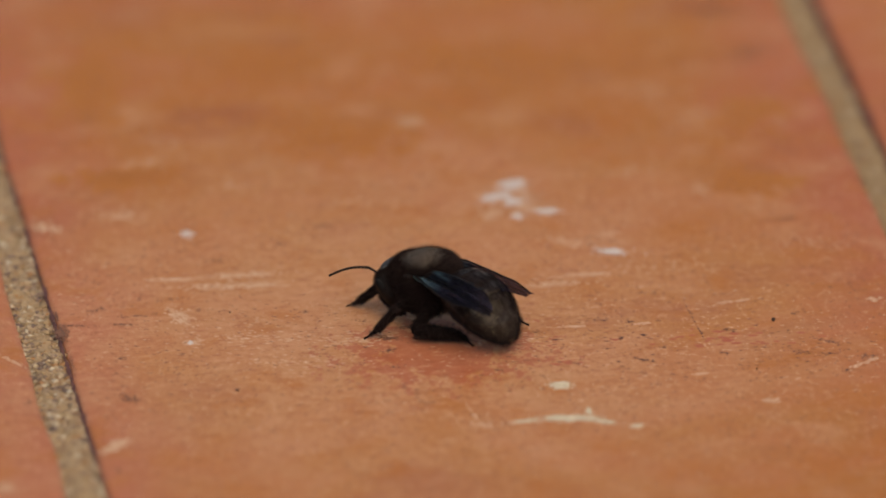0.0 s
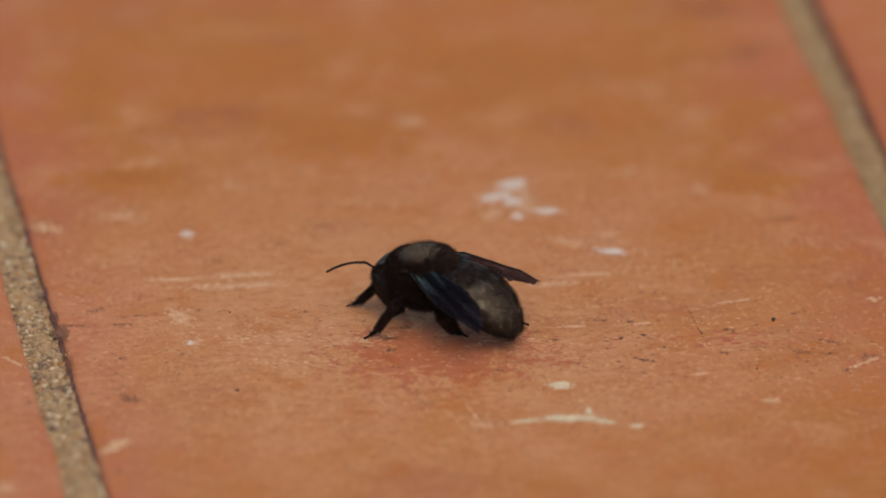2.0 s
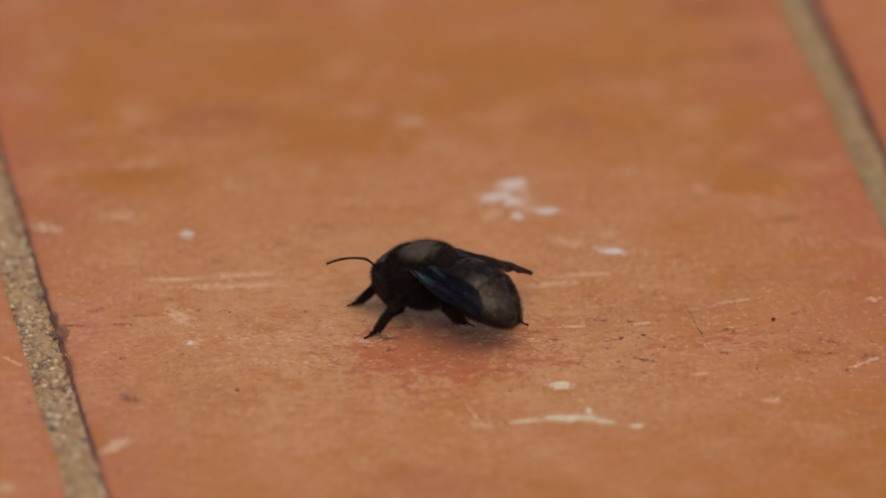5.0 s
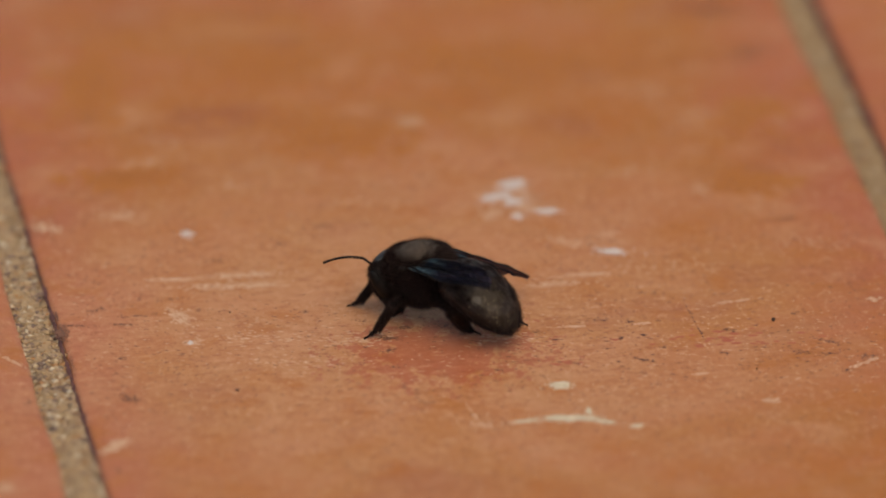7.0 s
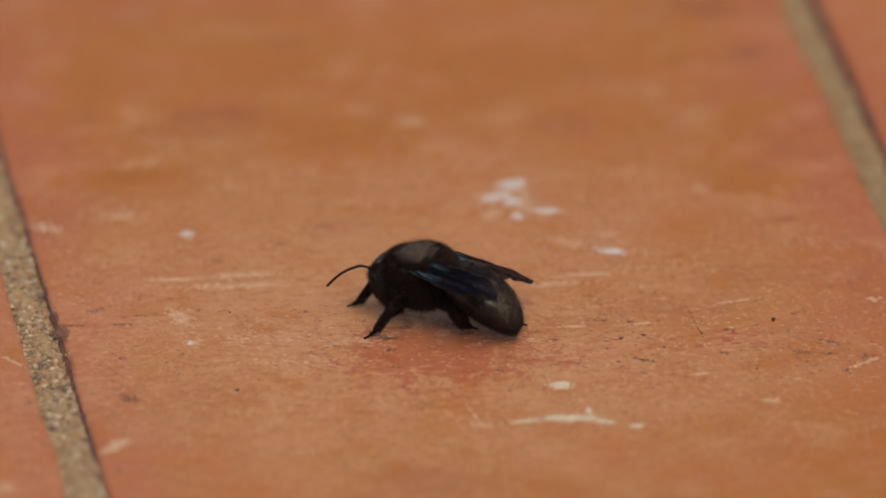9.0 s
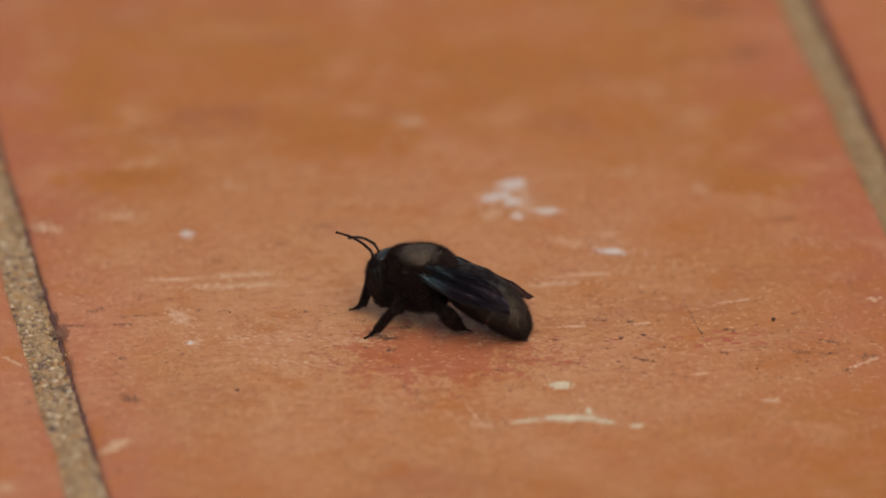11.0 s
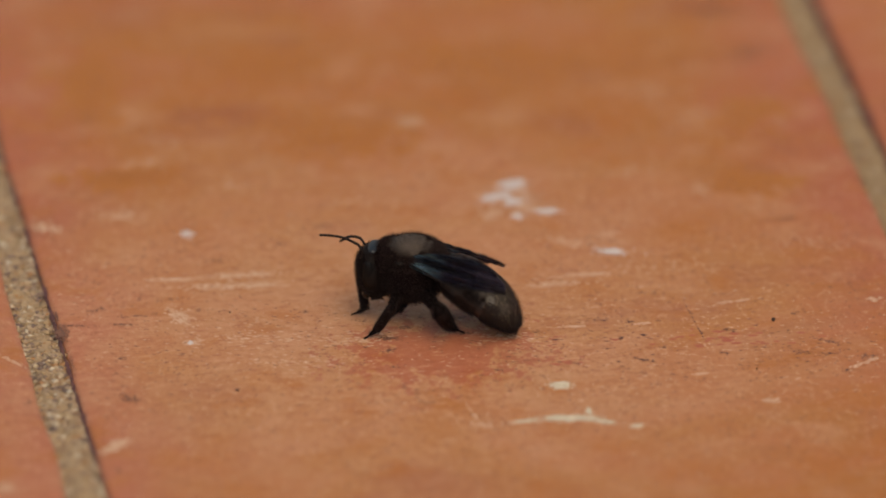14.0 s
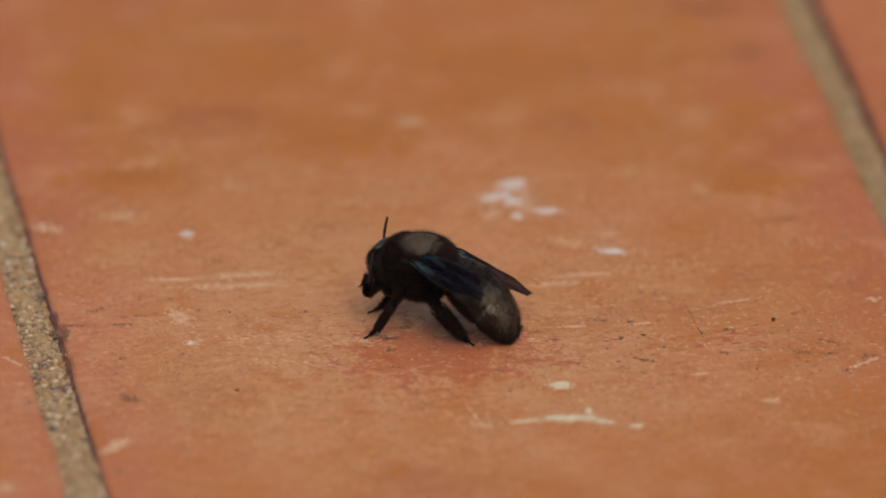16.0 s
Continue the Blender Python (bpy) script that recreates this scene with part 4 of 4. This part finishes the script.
bee = tagged(new("carpenter_bee"), "black carpenter bee with smoky blue wings standing on the terracotta tile", "bee")
thorax = build_thorax(bee)
head = build_head(bee)
abdomen, abdomen_rear = build_abdomen(bee)
antennae = {s: build_antenna(head, s) for s in (1, -1)}
hind_wings = {s: build_wing(bee, "hind_wing", s, 12.6, 4.4, "smoky violet-blue hind wing") for s in (1, -1)}
wings = {s: build_wing(bee, "wing", s, 18.8, 5.3, "smoky blue-black wing with black veins") for s in (1, -1)}
legs = {(w, s): build_leg(bee, w, s) for w in ("front", "middle", "hind") for s in (1, -1)}


# ---- movement ----
def smooth(rows, t):
    """The values at t of rows (seconds, values...), led from row to row without overshoot."""
    if t <= rows[0][0]:
        return np.array(rows[0][1:], float)
    if t >= rows[-1][0]:
        return np.array(rows[-1][1:], float)
    k = next(i for i in range(len(rows) - 1) if rows[i][0] <= t <= rows[i + 1][0])

    def slope(i):
        if i == 0 or i == len(rows) - 1:
            return np.zeros(len(rows[0]) - 1)
        a, b, c = (np.array(r, float) for r in rows[i - 1:i + 2])
        left, right = (b[1:] - a[1:]) / (b[0] - a[0]), (c[1:] - b[1:]) / (c[0] - b[0])
        safe = np.where(left * right > 0, left + right, 1.0)
        return np.where(left * right > 0, 2 * left * right / safe, 0.0)

    p, q = (np.array(r, float) for r in rows[k:k + 2])
    h = q[0] - p[0]
    u = (t - p[0]) / h
    return ((2 * u ** 3 - 3 * u ** 2 + 1) * p[1:] + (u ** 3 - 2 * u ** 2 + u) * h * slope(k)
            + (3 * u ** 2 - 2 * u ** 3) * q[1:] + (u ** 3 - u ** 2) * h * slope(k + 1))


def aim(base, tip, up):
    """A pose at base whose x leads to tip and whose z leans to up."""
    x = (Vector(tip) - Vector(base)).normalized()
    y = Vector(up).cross(x).normalized()
    z = x.cross(y)
    m = Matrix((x, y, z)).transposed().to_4x4()
    m.translation = base
    return m


def turned(yaw, pitch, roll):
    """Heading, nose up and lean to the left side, in degrees."""
    return (Matrix.Rotation(radians(yaw), 4, "Z") @ Matrix.Rotation(radians(-pitch), 4, "Y") @ Matrix.Rotation(radians(roll), 4, "X"))


def leg_joints(hip, toe, lengths, pole):
    """Knee and ankle of a leg between hip and toe."""
    thigh, shin, foot = (v * MM for v in lengths)
    back = Vector(hip) - Vector(toe)
    flat = Vector((back.x, back.y, 0))
    flat = flat.normalized() if flat.length > 1e-6 else Vector((0, 0, 0))
    ankle = Vector(toe) + (flat * 0.85 + Vector((0, 0, 0.45))).normalized() * foot
    span = ankle - Vector(hip)
    d = max(abs(thigh - shin) * 1.02, min(span.length, (thigh + shin) * 0.995))
    way = span.normalized()
    along = (thigh ** 2 - shin ** 2 + d ** 2) / (2 * d)
    off = math.sqrt(max(0.0, thigh ** 2 - along ** 2))
    lift = (Vector(pole) - way * Vector(pole).dot(way)).normalized()
    return Vector(hip) + way * along + lift * off, Vector(hip) + way * d


def motions():
    """All that moves: body, head, abdomen, wings, feelers and legs of the bee; millimetres and degrees."""
    # seconds; centre of the thorax; heading, nose up, lean
    body = [(0, -2.48, -26, 8.07, 154, -12, 0), (0.5, -2.57, -26, 8.19, 154, -12, 0), (0.7, -2.57, -26, 8.4, 154, -14, 0), (1, -2.75, -26, 8.71, 154, -18, 0), (1.3, -2.57, -26, 8.62, 154, -14, 0), (1.5, -2.75, -26, 8.83, 154, -15, 0), (1.7, -2.93, -26, 8.94, 154, -18, 0), (2, -2.93, -26, 8.95, 154, -14, 0), (2.5, -3.1, -26, 9.07, 154, -13, 0), (2.7, -3.1, -26, 9.17, 154, -18, 0), (3, -2.93, -26, 8.97, 154, -13, 0), (3.2, -3.02, -26, 9.07, 154, -17, 0)]
    body += [(3.5, -3.02, -26, 8.97, 154, -14, 0), (4, -2.84, -26, 8.97, 154, -18, 0), (4.2, -2.84, -26, 9.07, 154, -16, 0), (6.3, -3.19, -26, 9.37, 156, -12, 0), (7, -3.37, -26, 9.47, 156, -13, 0), (7.5, -3.37, -26, 9.47, 156, -15, 0), (8, -3.37, -26, 9.37, 156, -13, 0), (8.5, -3.37, -26, 9.37, 156, -12, 0), (9, -3.37, -26, 9.07, 156, -12, 0), (9.2, -3.37, -26, 9.07, 156, -12, 0), (11.3, -3.5, -26, 8.67, 160, -4, 0), (11.5, -3.6, -26, 8.32, 160, -5, 0)]
    body += [(11.7, -3.7, -26, 8.57, 162, -7, 0), (12, -3.95, -26, 8.97, 164, -6, 0), (12.3, -5.3, -26, 9.43, 168, 2, 0), (12.5, -5.6, -26, 9.66, 170, 2, 0), (12.7, -5.9, -26, 9.92, 170, 6, 0), (13, -6.29, -26, 10.46, 170, 1, 0), (13.5, -6.29, -26, 10.66, 170, 2, 0), (14, -5.01, -26, 10.46, 168, -3, 0), (14.5, -6.21, -26, 10.16, 168, -2, 0), (14.7, -6.47, -26, 10.17, 165, -12, 0), (15, -6.47, -26, 10.39, 160, -6, 0), (15.2, -4.96, -26, 10.51, 158, -4, 0)]
    body += [(15.5, -3.81, -26, 10.73, 156, -3, 0), (16, -3.46, -26, 10.66, 156, -2, 0)]
    # the head on the thorax: turn, nose up, lean
    nod = [(0, -2, -18, 0), (1, -2, -12, 0), (2.5, -2, -12, 0), (4, -2, -10, 0), (6.5, -2, -12, 0), (9.2, -2, -14, 0), (11.3, 0, -2, 0), (12, 5, 0, 0), (12.5, 8, 2, 0), (13.5, 8, 0, 0), (14, 6, -2, 0), (14.5, 5, -4, 0), (15, 0, -15, 0), (15.4, -4, -22, 0), (16, -4, -22, 0)]
    # where the tip of the abdomen points
    tail = [(0, 11.25, -37, 4.35), (0.5, 11.48, -37, 4.13), (0.7, 12.5, -35.5, 4.22), (0.8, 13.28, -35.5, 6.96), (0.9, 13.27, -36, 10.92), (1, 11.3, -37, 14.1), (1.1, 11.0, -38, 13.0), (1.2, 12.33, -37, 7.51), (1.3, 11.76, -37, 5), (1.5, 12.77, -35, 5.06), (1.7, 10.7, -37, 15.5), (2, 12.21, -35.5, 4.66), (2.3, 12.53, -35, 4.95), (2.5, 12.55, -34, 3.88), (2.7, 10.8, -37, 14.6), (3, 11.77, -36.5, 5.9), (3.2, 12.38, -36.5, 12.27), (3.4, 11.61, -37.5, 8.97), (3.5, 11.56, -37, 6.97), (3.7, 11.07, -37, 5.22), (3.8, 12.76, -36, 8.2), (3.9, 11.2, -37.5, 13.5)]
    tail += [(4, 10.6, -37, 15.2), (4.1, 10.5, -38.5, 13.6), (4.2, 11.45, -38, 10.1), (6.3, 11.38, -36, 5.58), (6.9, 11.57, -36, 5.36), (7.1, 12.16, -35.5, 5.97), (7.3, 13.36, -31, 4.08), (7.5, 13.73, -32.5, 6.4), (7.7, 13.89, -32, 6.27), (8, 11.77, -36, 6.01), (8.5, 11.77, -36, 5.61), (8.7, 12.89, -29, 2.36), (9.2, 12.75, -34, 4.76), (11.3, 14.41, -31, 2.2), (11.5, 13.73, -31, 1.76), (11.7, 13.62, -30, 3.01), (11.9, 11.6, -35, 7.79), (12, 11.22, -28, 0.88), (12.1, 10.89, -27, 0.56), (12.3, 11.76, -33.5, 10.9), (12.5, 11.49, -33, 10.3), (12.7, 10.22, -27, 1.68)]
    tail += [(13, 11.78, -32, 11.0), (13.2, 11.23, -33, 10.2), (13.5, 10.5, -34, 11.9), (13.7, 11.68, -29.5, 4), (13.9, 11.85, -30, 3.34), (14, 12.79, -30.5, 3.25), (14.2, 13.44, -30, 3.35), (14.5, 11.2, -30.5, 2.07), (14.7, 13.21, -30.5, 3.28), (15, 12.26, -31, 3.32), (15.2, 12.66, -31.5, 1.93), (15.5, 13.14, -32, 1.31), (16, 12.46, -32, 1.75)]
    # where the wing tips point
    left_wing = [(0, 7.12, -43, 10.17), (0.5, 6.41, -43.5, 10.23), (0.8, 5.36, -43.5, 7.46), (1, 4.47, -44, 14.64), (1.2, 6.68, -43, 11.65), (1.5, 4.92, -44, 7.72), (1.7, 4.91, -44, 13.65), (2, 5.36, -43.5, 7.46), (2.5, 5.19, -43, 7), (2.7, 4.04, -44, 8.21), (3, 5.8, -43.5, 8.95), (3.2, 4.48, -44, 9.2), (3.5, 6.51, -42.5, 8.72), (4, 3.69, -45, 9.43), (4.2, 4.04, -44.5, 8.97), (6.3, 6.85, -42.5, 14.66), (7, 7.03, -42, 14.4), (7.5, 7.73, -41.5, 12.86), (8.5, 7.12, -42, 13.61), (9.2, 8.44, -41, 11.12), (11.3, 10.6, -39, 8.2), (11.5, 10.8, -39, 8.4)]
    left_wing += [(12, 10.0, -40, 9.0), (12.3, 9.9, -41.5, 10.6), (12.5, 10.5, -41, 10.5), (13, 10.7, -41, 10.2), (13.5, 10.8, -41, 9.4), (14, 11.0, -40, 11.8), (14.2, 10.8, -40, 12.2), (14.5, 8.8, -39, 13.6), (15, 7.22, -39, 11.57), (15.5, 5.97, -43.5, 12.41), (16, 5.79, -44, 13.26)]
    right_wing = [(0, 12.3, -30.6, 8.6), (0.5, 11.4, -30.4, 8.7), (0.7, 12.0, -29.5, 9.0), (1, 14.68, -29, 13.09), (1.2, 12.6, -28, 9.6), (1.5, 11.6, -29, 9.9), (1.7, 13.97, -30, 13.7), (2, 12.0, -27, 9.2), (2.5, 13.56, -17.5, 3.51), (2.7, 14.27, -15.5, 7.3), (3, 14.35, -19, 3.88), (3.2, 14.27, -16, 6.25), (3.5, 14.44, -19, 4.28), (4, 14.19, -14.5, 7.29), (4.2, 14.36, -17, 5.26), (6.3, 13.3, -16.5, 4), (7, 13.29, -17.5, 4.21), (7.5, 14.43, -20, 5.59), (8, 14.25, -20, 5.09), (8.5, 14.25, -19.5, 5.24), (9.2, 13.99, -19.5, 4.14), (11.3, 13.51, -24.5, 4.3)]
    right_wing += [(11.5, 13.34, -23.5, 3.89), (11.7, 14.4, -23, 2.8), (12, 14.4, -22.5, 2.5), (12.1, 12.8, -23, 3.5), (12.3, 9.47, -13, 5.9), (12.5, 8.23, -12.5, 5.6), (12.7, 11.17, -27, 7.89), (13, 7.69, -11.5, 7.0), (13.5, 7.95, -12.5, 6.4), (14, 9.47, -14, 4.43), (14.5, 8.13, -14, 3.82), (15, 12.08, -24, 7.84), (15.5, 13.5, -25.5, 5.32), (16, 13.78, -24, 4.65)]
    # where the feelers point
    left_feeler = [(0, -17.85, -24, 7.64), (0.5, -17.23, -24, 6.94), (1, -17.49, -24, 9.54), (1.5, -16.87, -24, 8.64), (2, -16.87, -24, 8.34), (2.4, -17.92, -24, 11.13), (2.7, -18.64, -24, 10.83), (3.5, -18.55, -24, 10.14), (4.2, -18.73, -24, 9.74), (6.3, -19.26, -24, 10.04), (7.5, -19.08, -24, 9.84), (8.3, -19.09, -24, 9.34), (8.6, -18.83, -24, 7.84), (9, -18.39, -24, 5.75), (9.2, -18.22, -24, 5.25), (11.3, -17.01, -24, 16.21), (11.7, -17.02, -24, 15.81), (12, -16.66, -24, 16.31), (12.1, -18.51, -25, 15.72), (12.5, -19.21, -26, 16.13), (13, -19.66, -26, 15.33), (13.5, -20.19, -26, 15.33)]
    left_feeler += [(14, -18.95, -26, 15.63), (14.5, -20.37, -26, 15.33), (15, -20.84, -25, 12.14), (15.2, -17.03, -28, 5.71), (15.4, -15.95, -28, 7.7), (15.5, -13.47, -28, 7.7), (15.7, -11.53, -28, 6.41), (16, -11.67, -32, 10.45)]
    right_feeler = [(0, -6.44, -12, 3.2), (1, -5.29, -10, 1.17), (4, -5.29, -10, 1.17), (7, -5.29, -10, 1.17), (9.2, -5.73, -10, 1.37), (11.3, -16.4, -15, 10.94), (12, -16.22, -15, 11.34), (12.3, -15.6, -15, 10.74), (12.5, -15.78, -15, 10.64), (13, -16.05, -15, 10.54), (13.5, -16.59, -15, 9.74), (14, -17.3, -15, 9.54), (14.5, -18.37, -15, 9.34), (15, -12.84, -15, 9.34), (15.2, -9.09, -15, 10.34), (15.5, -6.42, -15, 11.44), (15.7, -8.2, -15, 11.24), (16, -8.91, -15, 12.34)]
    # where the feet stand or reach
    right_front = [(0, -14.89, -20.03, 0.2), (9.2, -14.8, -20.03, 0.2), (11.3, -14.43, -21.59, 0.2), (12.3, -14.97, -21.78, 0.2), (12.7, -14.6, -22.95, 0.2), (13.5, -14.78, -22.56, 0.2), (14, -14.07, -22.95, 0.2), (14.5, -14.06, -24.11, 0.2), (14.75, -15.49, -23.72, 0.2), (15, -18.59, -24.88, 0.2), (15.2, -18.59, -24.88, 0.2), (15.4, -17.29, -20, 1.79), (15.5, -15.31, -20, 7.29), (15.7, -11.93, -21, 4.31), (16, -10.34, -20, 3.49)]
    left_hind = [(0, 4.5, -33.5, 0.2), (0.6, 4.2, -33, 0.2), (0.8, 0.8, -29.5, 0.2), (0.9, 0.5, -28.5, 0.4), (1, 6.5, -30, 5.0), (1.15, 6.0, -30, 4.5), (1.4, -0.4, -28.5, 0.2), (1.5, -2.5, -28, 1.4), (1.6, -2.5, -28, 1.8), (1.7, 6.0, -30, 4.5), (1.85, 4, -30, 2), (2, 3.6, -30.5, 0.2), (2.2, 2, -29.5, 1.8), (2.5, 4, -29.9, 0.2), (2.8, 3.73, -27.59, 0.2), (3.5, 5.86, -27.59, 0.2), (4, 5.86, -27, 2.7), (4.2, 3.91, -27.2, 0.2), (6.3, 5.84, -34, 5.02), (6.8, 5.84, -34, 5.02), (7, 5.5, -29.52, 0.2), (7.3, 4.8, -27.2, 0.2), (7.7, 4.8, -27.2, 0.2), (7.95, 5.84, -34, 5.02), (8.5, 5.84, -34, 5.02), (8.7, 5.15, -27.97, 0.2), (9.2, 5.15, -27.97, 0.2)]
    left_hind += [(11.3, 4.08, -28.75, 0.2), (12.5, 3.91, -28.55, 0.2), (13.5, 3.73, -28.36, 0.2), (14, 3.02, -29.13, 0.2), (14.5, 2.75, -28.36, 0.2), (14.7, 3.9, -32.4, 0.2), (15, 5.14, -32.78, 0.2), (16, 4.61, -33.36, 0.2)]
    right_hind = [(0, 13.15, -26.43, 0.2), (11.7, 12.62, -26.62, 0.2), (12, 11.91, -26.24, 0.2), (12.1, 12.53, -25, 2.86), (12.3, 11.35, -25, 10.65), (12.5, 12.52, -25, 6.56), (12.7, 11.37, -25, 4.86), (13, 9.86, -25, 6.86), (13.2, 12.08, -25, 4.26), (13.5, 10.3, -25, 6.36), (13.7, 12.61, -25, 5.36), (13.9, 12.61, -25, 4.86), (14, 12.29, -23.14, 0.2), (14.2, 13.33, -26.04, 0.2), (14.5, 12.78, -29.52, 0.2), (14.7, 12.81, -25.27, 0.2), (15, 11.37, -26.82, 0.2), (15.2, 13.13, -29.52, 0.2), (15.5, 13.5, -28.17, 0.2), (16, 12.26, -27.2, 0.2)]
    left_middle = [(0, -12.06, -31.06, 0.2)]
    right_middle = [(0, -8.72, -24.30, 0.2), (14.7, -8.72, -24.30, 0.2), (15, -11.49, -22.36, 0.2)]
    paths = {thing: [] for thing in (bee, head, abdomen, abdomen_rear, *antennae.values(), *wings.values(), *hind_wings.values(), *(p for leg in legs.values() for p in leg))}
    feet = {("front", -1): right_front, ("middle", 1): left_middle, ("middle", -1): right_middle, ("hind", 1): left_hind, ("hind", -1): right_hind}
    for step in range(161):
        t = step / 10
        x, y, z, *turn = smooth(body, t)
        whole = Matrix.Translation(mm(x, y, z)) @ turned(*turn)
        inside = whole.inverted()
        paths[bee].append((t, whole))
        head_pose = Matrix.Translation(HEAD_AT) @ turned(*smooth(nod, t))
        paths[head].append((t, head_pose))
        end = inside @ mm(*smooth(tail, t))
        paths[abdomen].append((t, aim(WAIST_AT, end, (0, 0, 1))))
        stretch = max(-0.8, min(2.6, (end - WAIST_AT).length / MM - 14.7))        # the rear rings slide as it breathes
        paths[abdomen_rear].append((t, Matrix.Translation(mm(stretch, 0, 0))))
        flank = smooth([(0, 0.3), (9.2, 0.3), (11.3, 0.9), (12.4, 1.0), (14.2, 0.9), (14.8, 0.55), (16, 0.55)], t)[0]       # the left wing lies more against the side
        level = smooth([(0, 0), (11.9, 0), (12.3, -0.27), (13.6, -0.27), (14.4, 0), (16, 0)], t)[0]        # the right wing lies flat on the raised back
        for side, tips in ((1, left_wing), (-1, right_wing)):
            tip = inside @ mm(*smooth(tips, t))
            lean = Vector((0, flank, 0.8)) if side > 0 else Vector((-0.15, level, 0.9))
            paths[wings[side]].append((t, aim(WING_AT[side], tip, lean)))
            inner = tip + mm(0, -2.4 * side, -1.6 - 1.5 * level)
            paths[hind_wings[side]].append((t, aim(HIND_WING_AT[side], inner, lean)))
        to_head = (whole @ head_pose).inverted()
        for side, tips in ((1, left_feeler), (-1, right_feeler)):
            paths[antennae[side]].append((t, aim(ANTENNA_AT[side], to_head @ mm(*smooth(tips, t)), to_head.to_3x3() @ Vector((0.1, 0.1, 1)))))
        for (which, side), (leg, shin, foot) in legs.items():
            hip = Vector((HIPS[which].x, HIPS[which].y * side, HIPS[which].z))
            if (which, side) in feet:
                toe = mm(*smooth(feet[which, side], t))
            else:                                    # the left front leg stays folded under the chin, and wipes the feeler at the end
                tuck = whole @ mm(4.8, 1.2, -5.6)
                groom = smooth([(0, 0), (15.5, 0), (15.75, 1), (16, 1)], t)[0]
                toe = tuck.lerp(mm(-12.9, -30.5, 9.1), groom)
            raised = max(0.0, min(1.0, (toe.z / MM - 2) / 3))          # a lifted front foot folds at a low knee
            if (which, side) not in feet:
                bend = Vector((-1.0, 0.3, -0.2)).lerp(Vector((0.5, 0.2, -0.84)), groom)
            elif which == "front":
                bend = (0.7 - 0.5 * raised, 0.4 * side, 1.0 - 2.2 * raised)
            else:
                bend = (-0.5 if which == "middle" or t < 11 else 0.05, 0.7 * side, 0.7)
            if (which, side) == ("hind", 1):                 # folded low beside the belly at first
                low = smooth([(0, 1), (0.6, 1), (0.85, 0), (16, 0)], t)[0]
                high = smooth([(0, 1), (9.2, 1), (11.3, 0), (16, 0)], t)[0]
                bend = Vector(bend).lerp(Vector((-0.25, 0.75, 0.7)), high).lerp(Vector((0.5, 0.9, -0.8)), low)
            pole = whole.to_3x3() @ Vector(bend)
            knee, ankle = leg_joints(whole @ hip, toe, LEGS[which], pole)
            thigh_pose = aim(hip, inside @ knee, (0.05, 0.1, 1))
            paths[leg].append((t, thigh_pose))
            back = (whole @ thigh_pose).inverted()
            upright = back.to_3x3() @ Vector((0.05, 0.05, 1))
            paths[shin].append((t, aim(back @ knee, back @ ankle, upright)))
            paths[foot].append((t, aim(back @ ankle, back @ toe, upright)))
    for thing, rows in paths.items():
        walk(thing, rows)


motions()
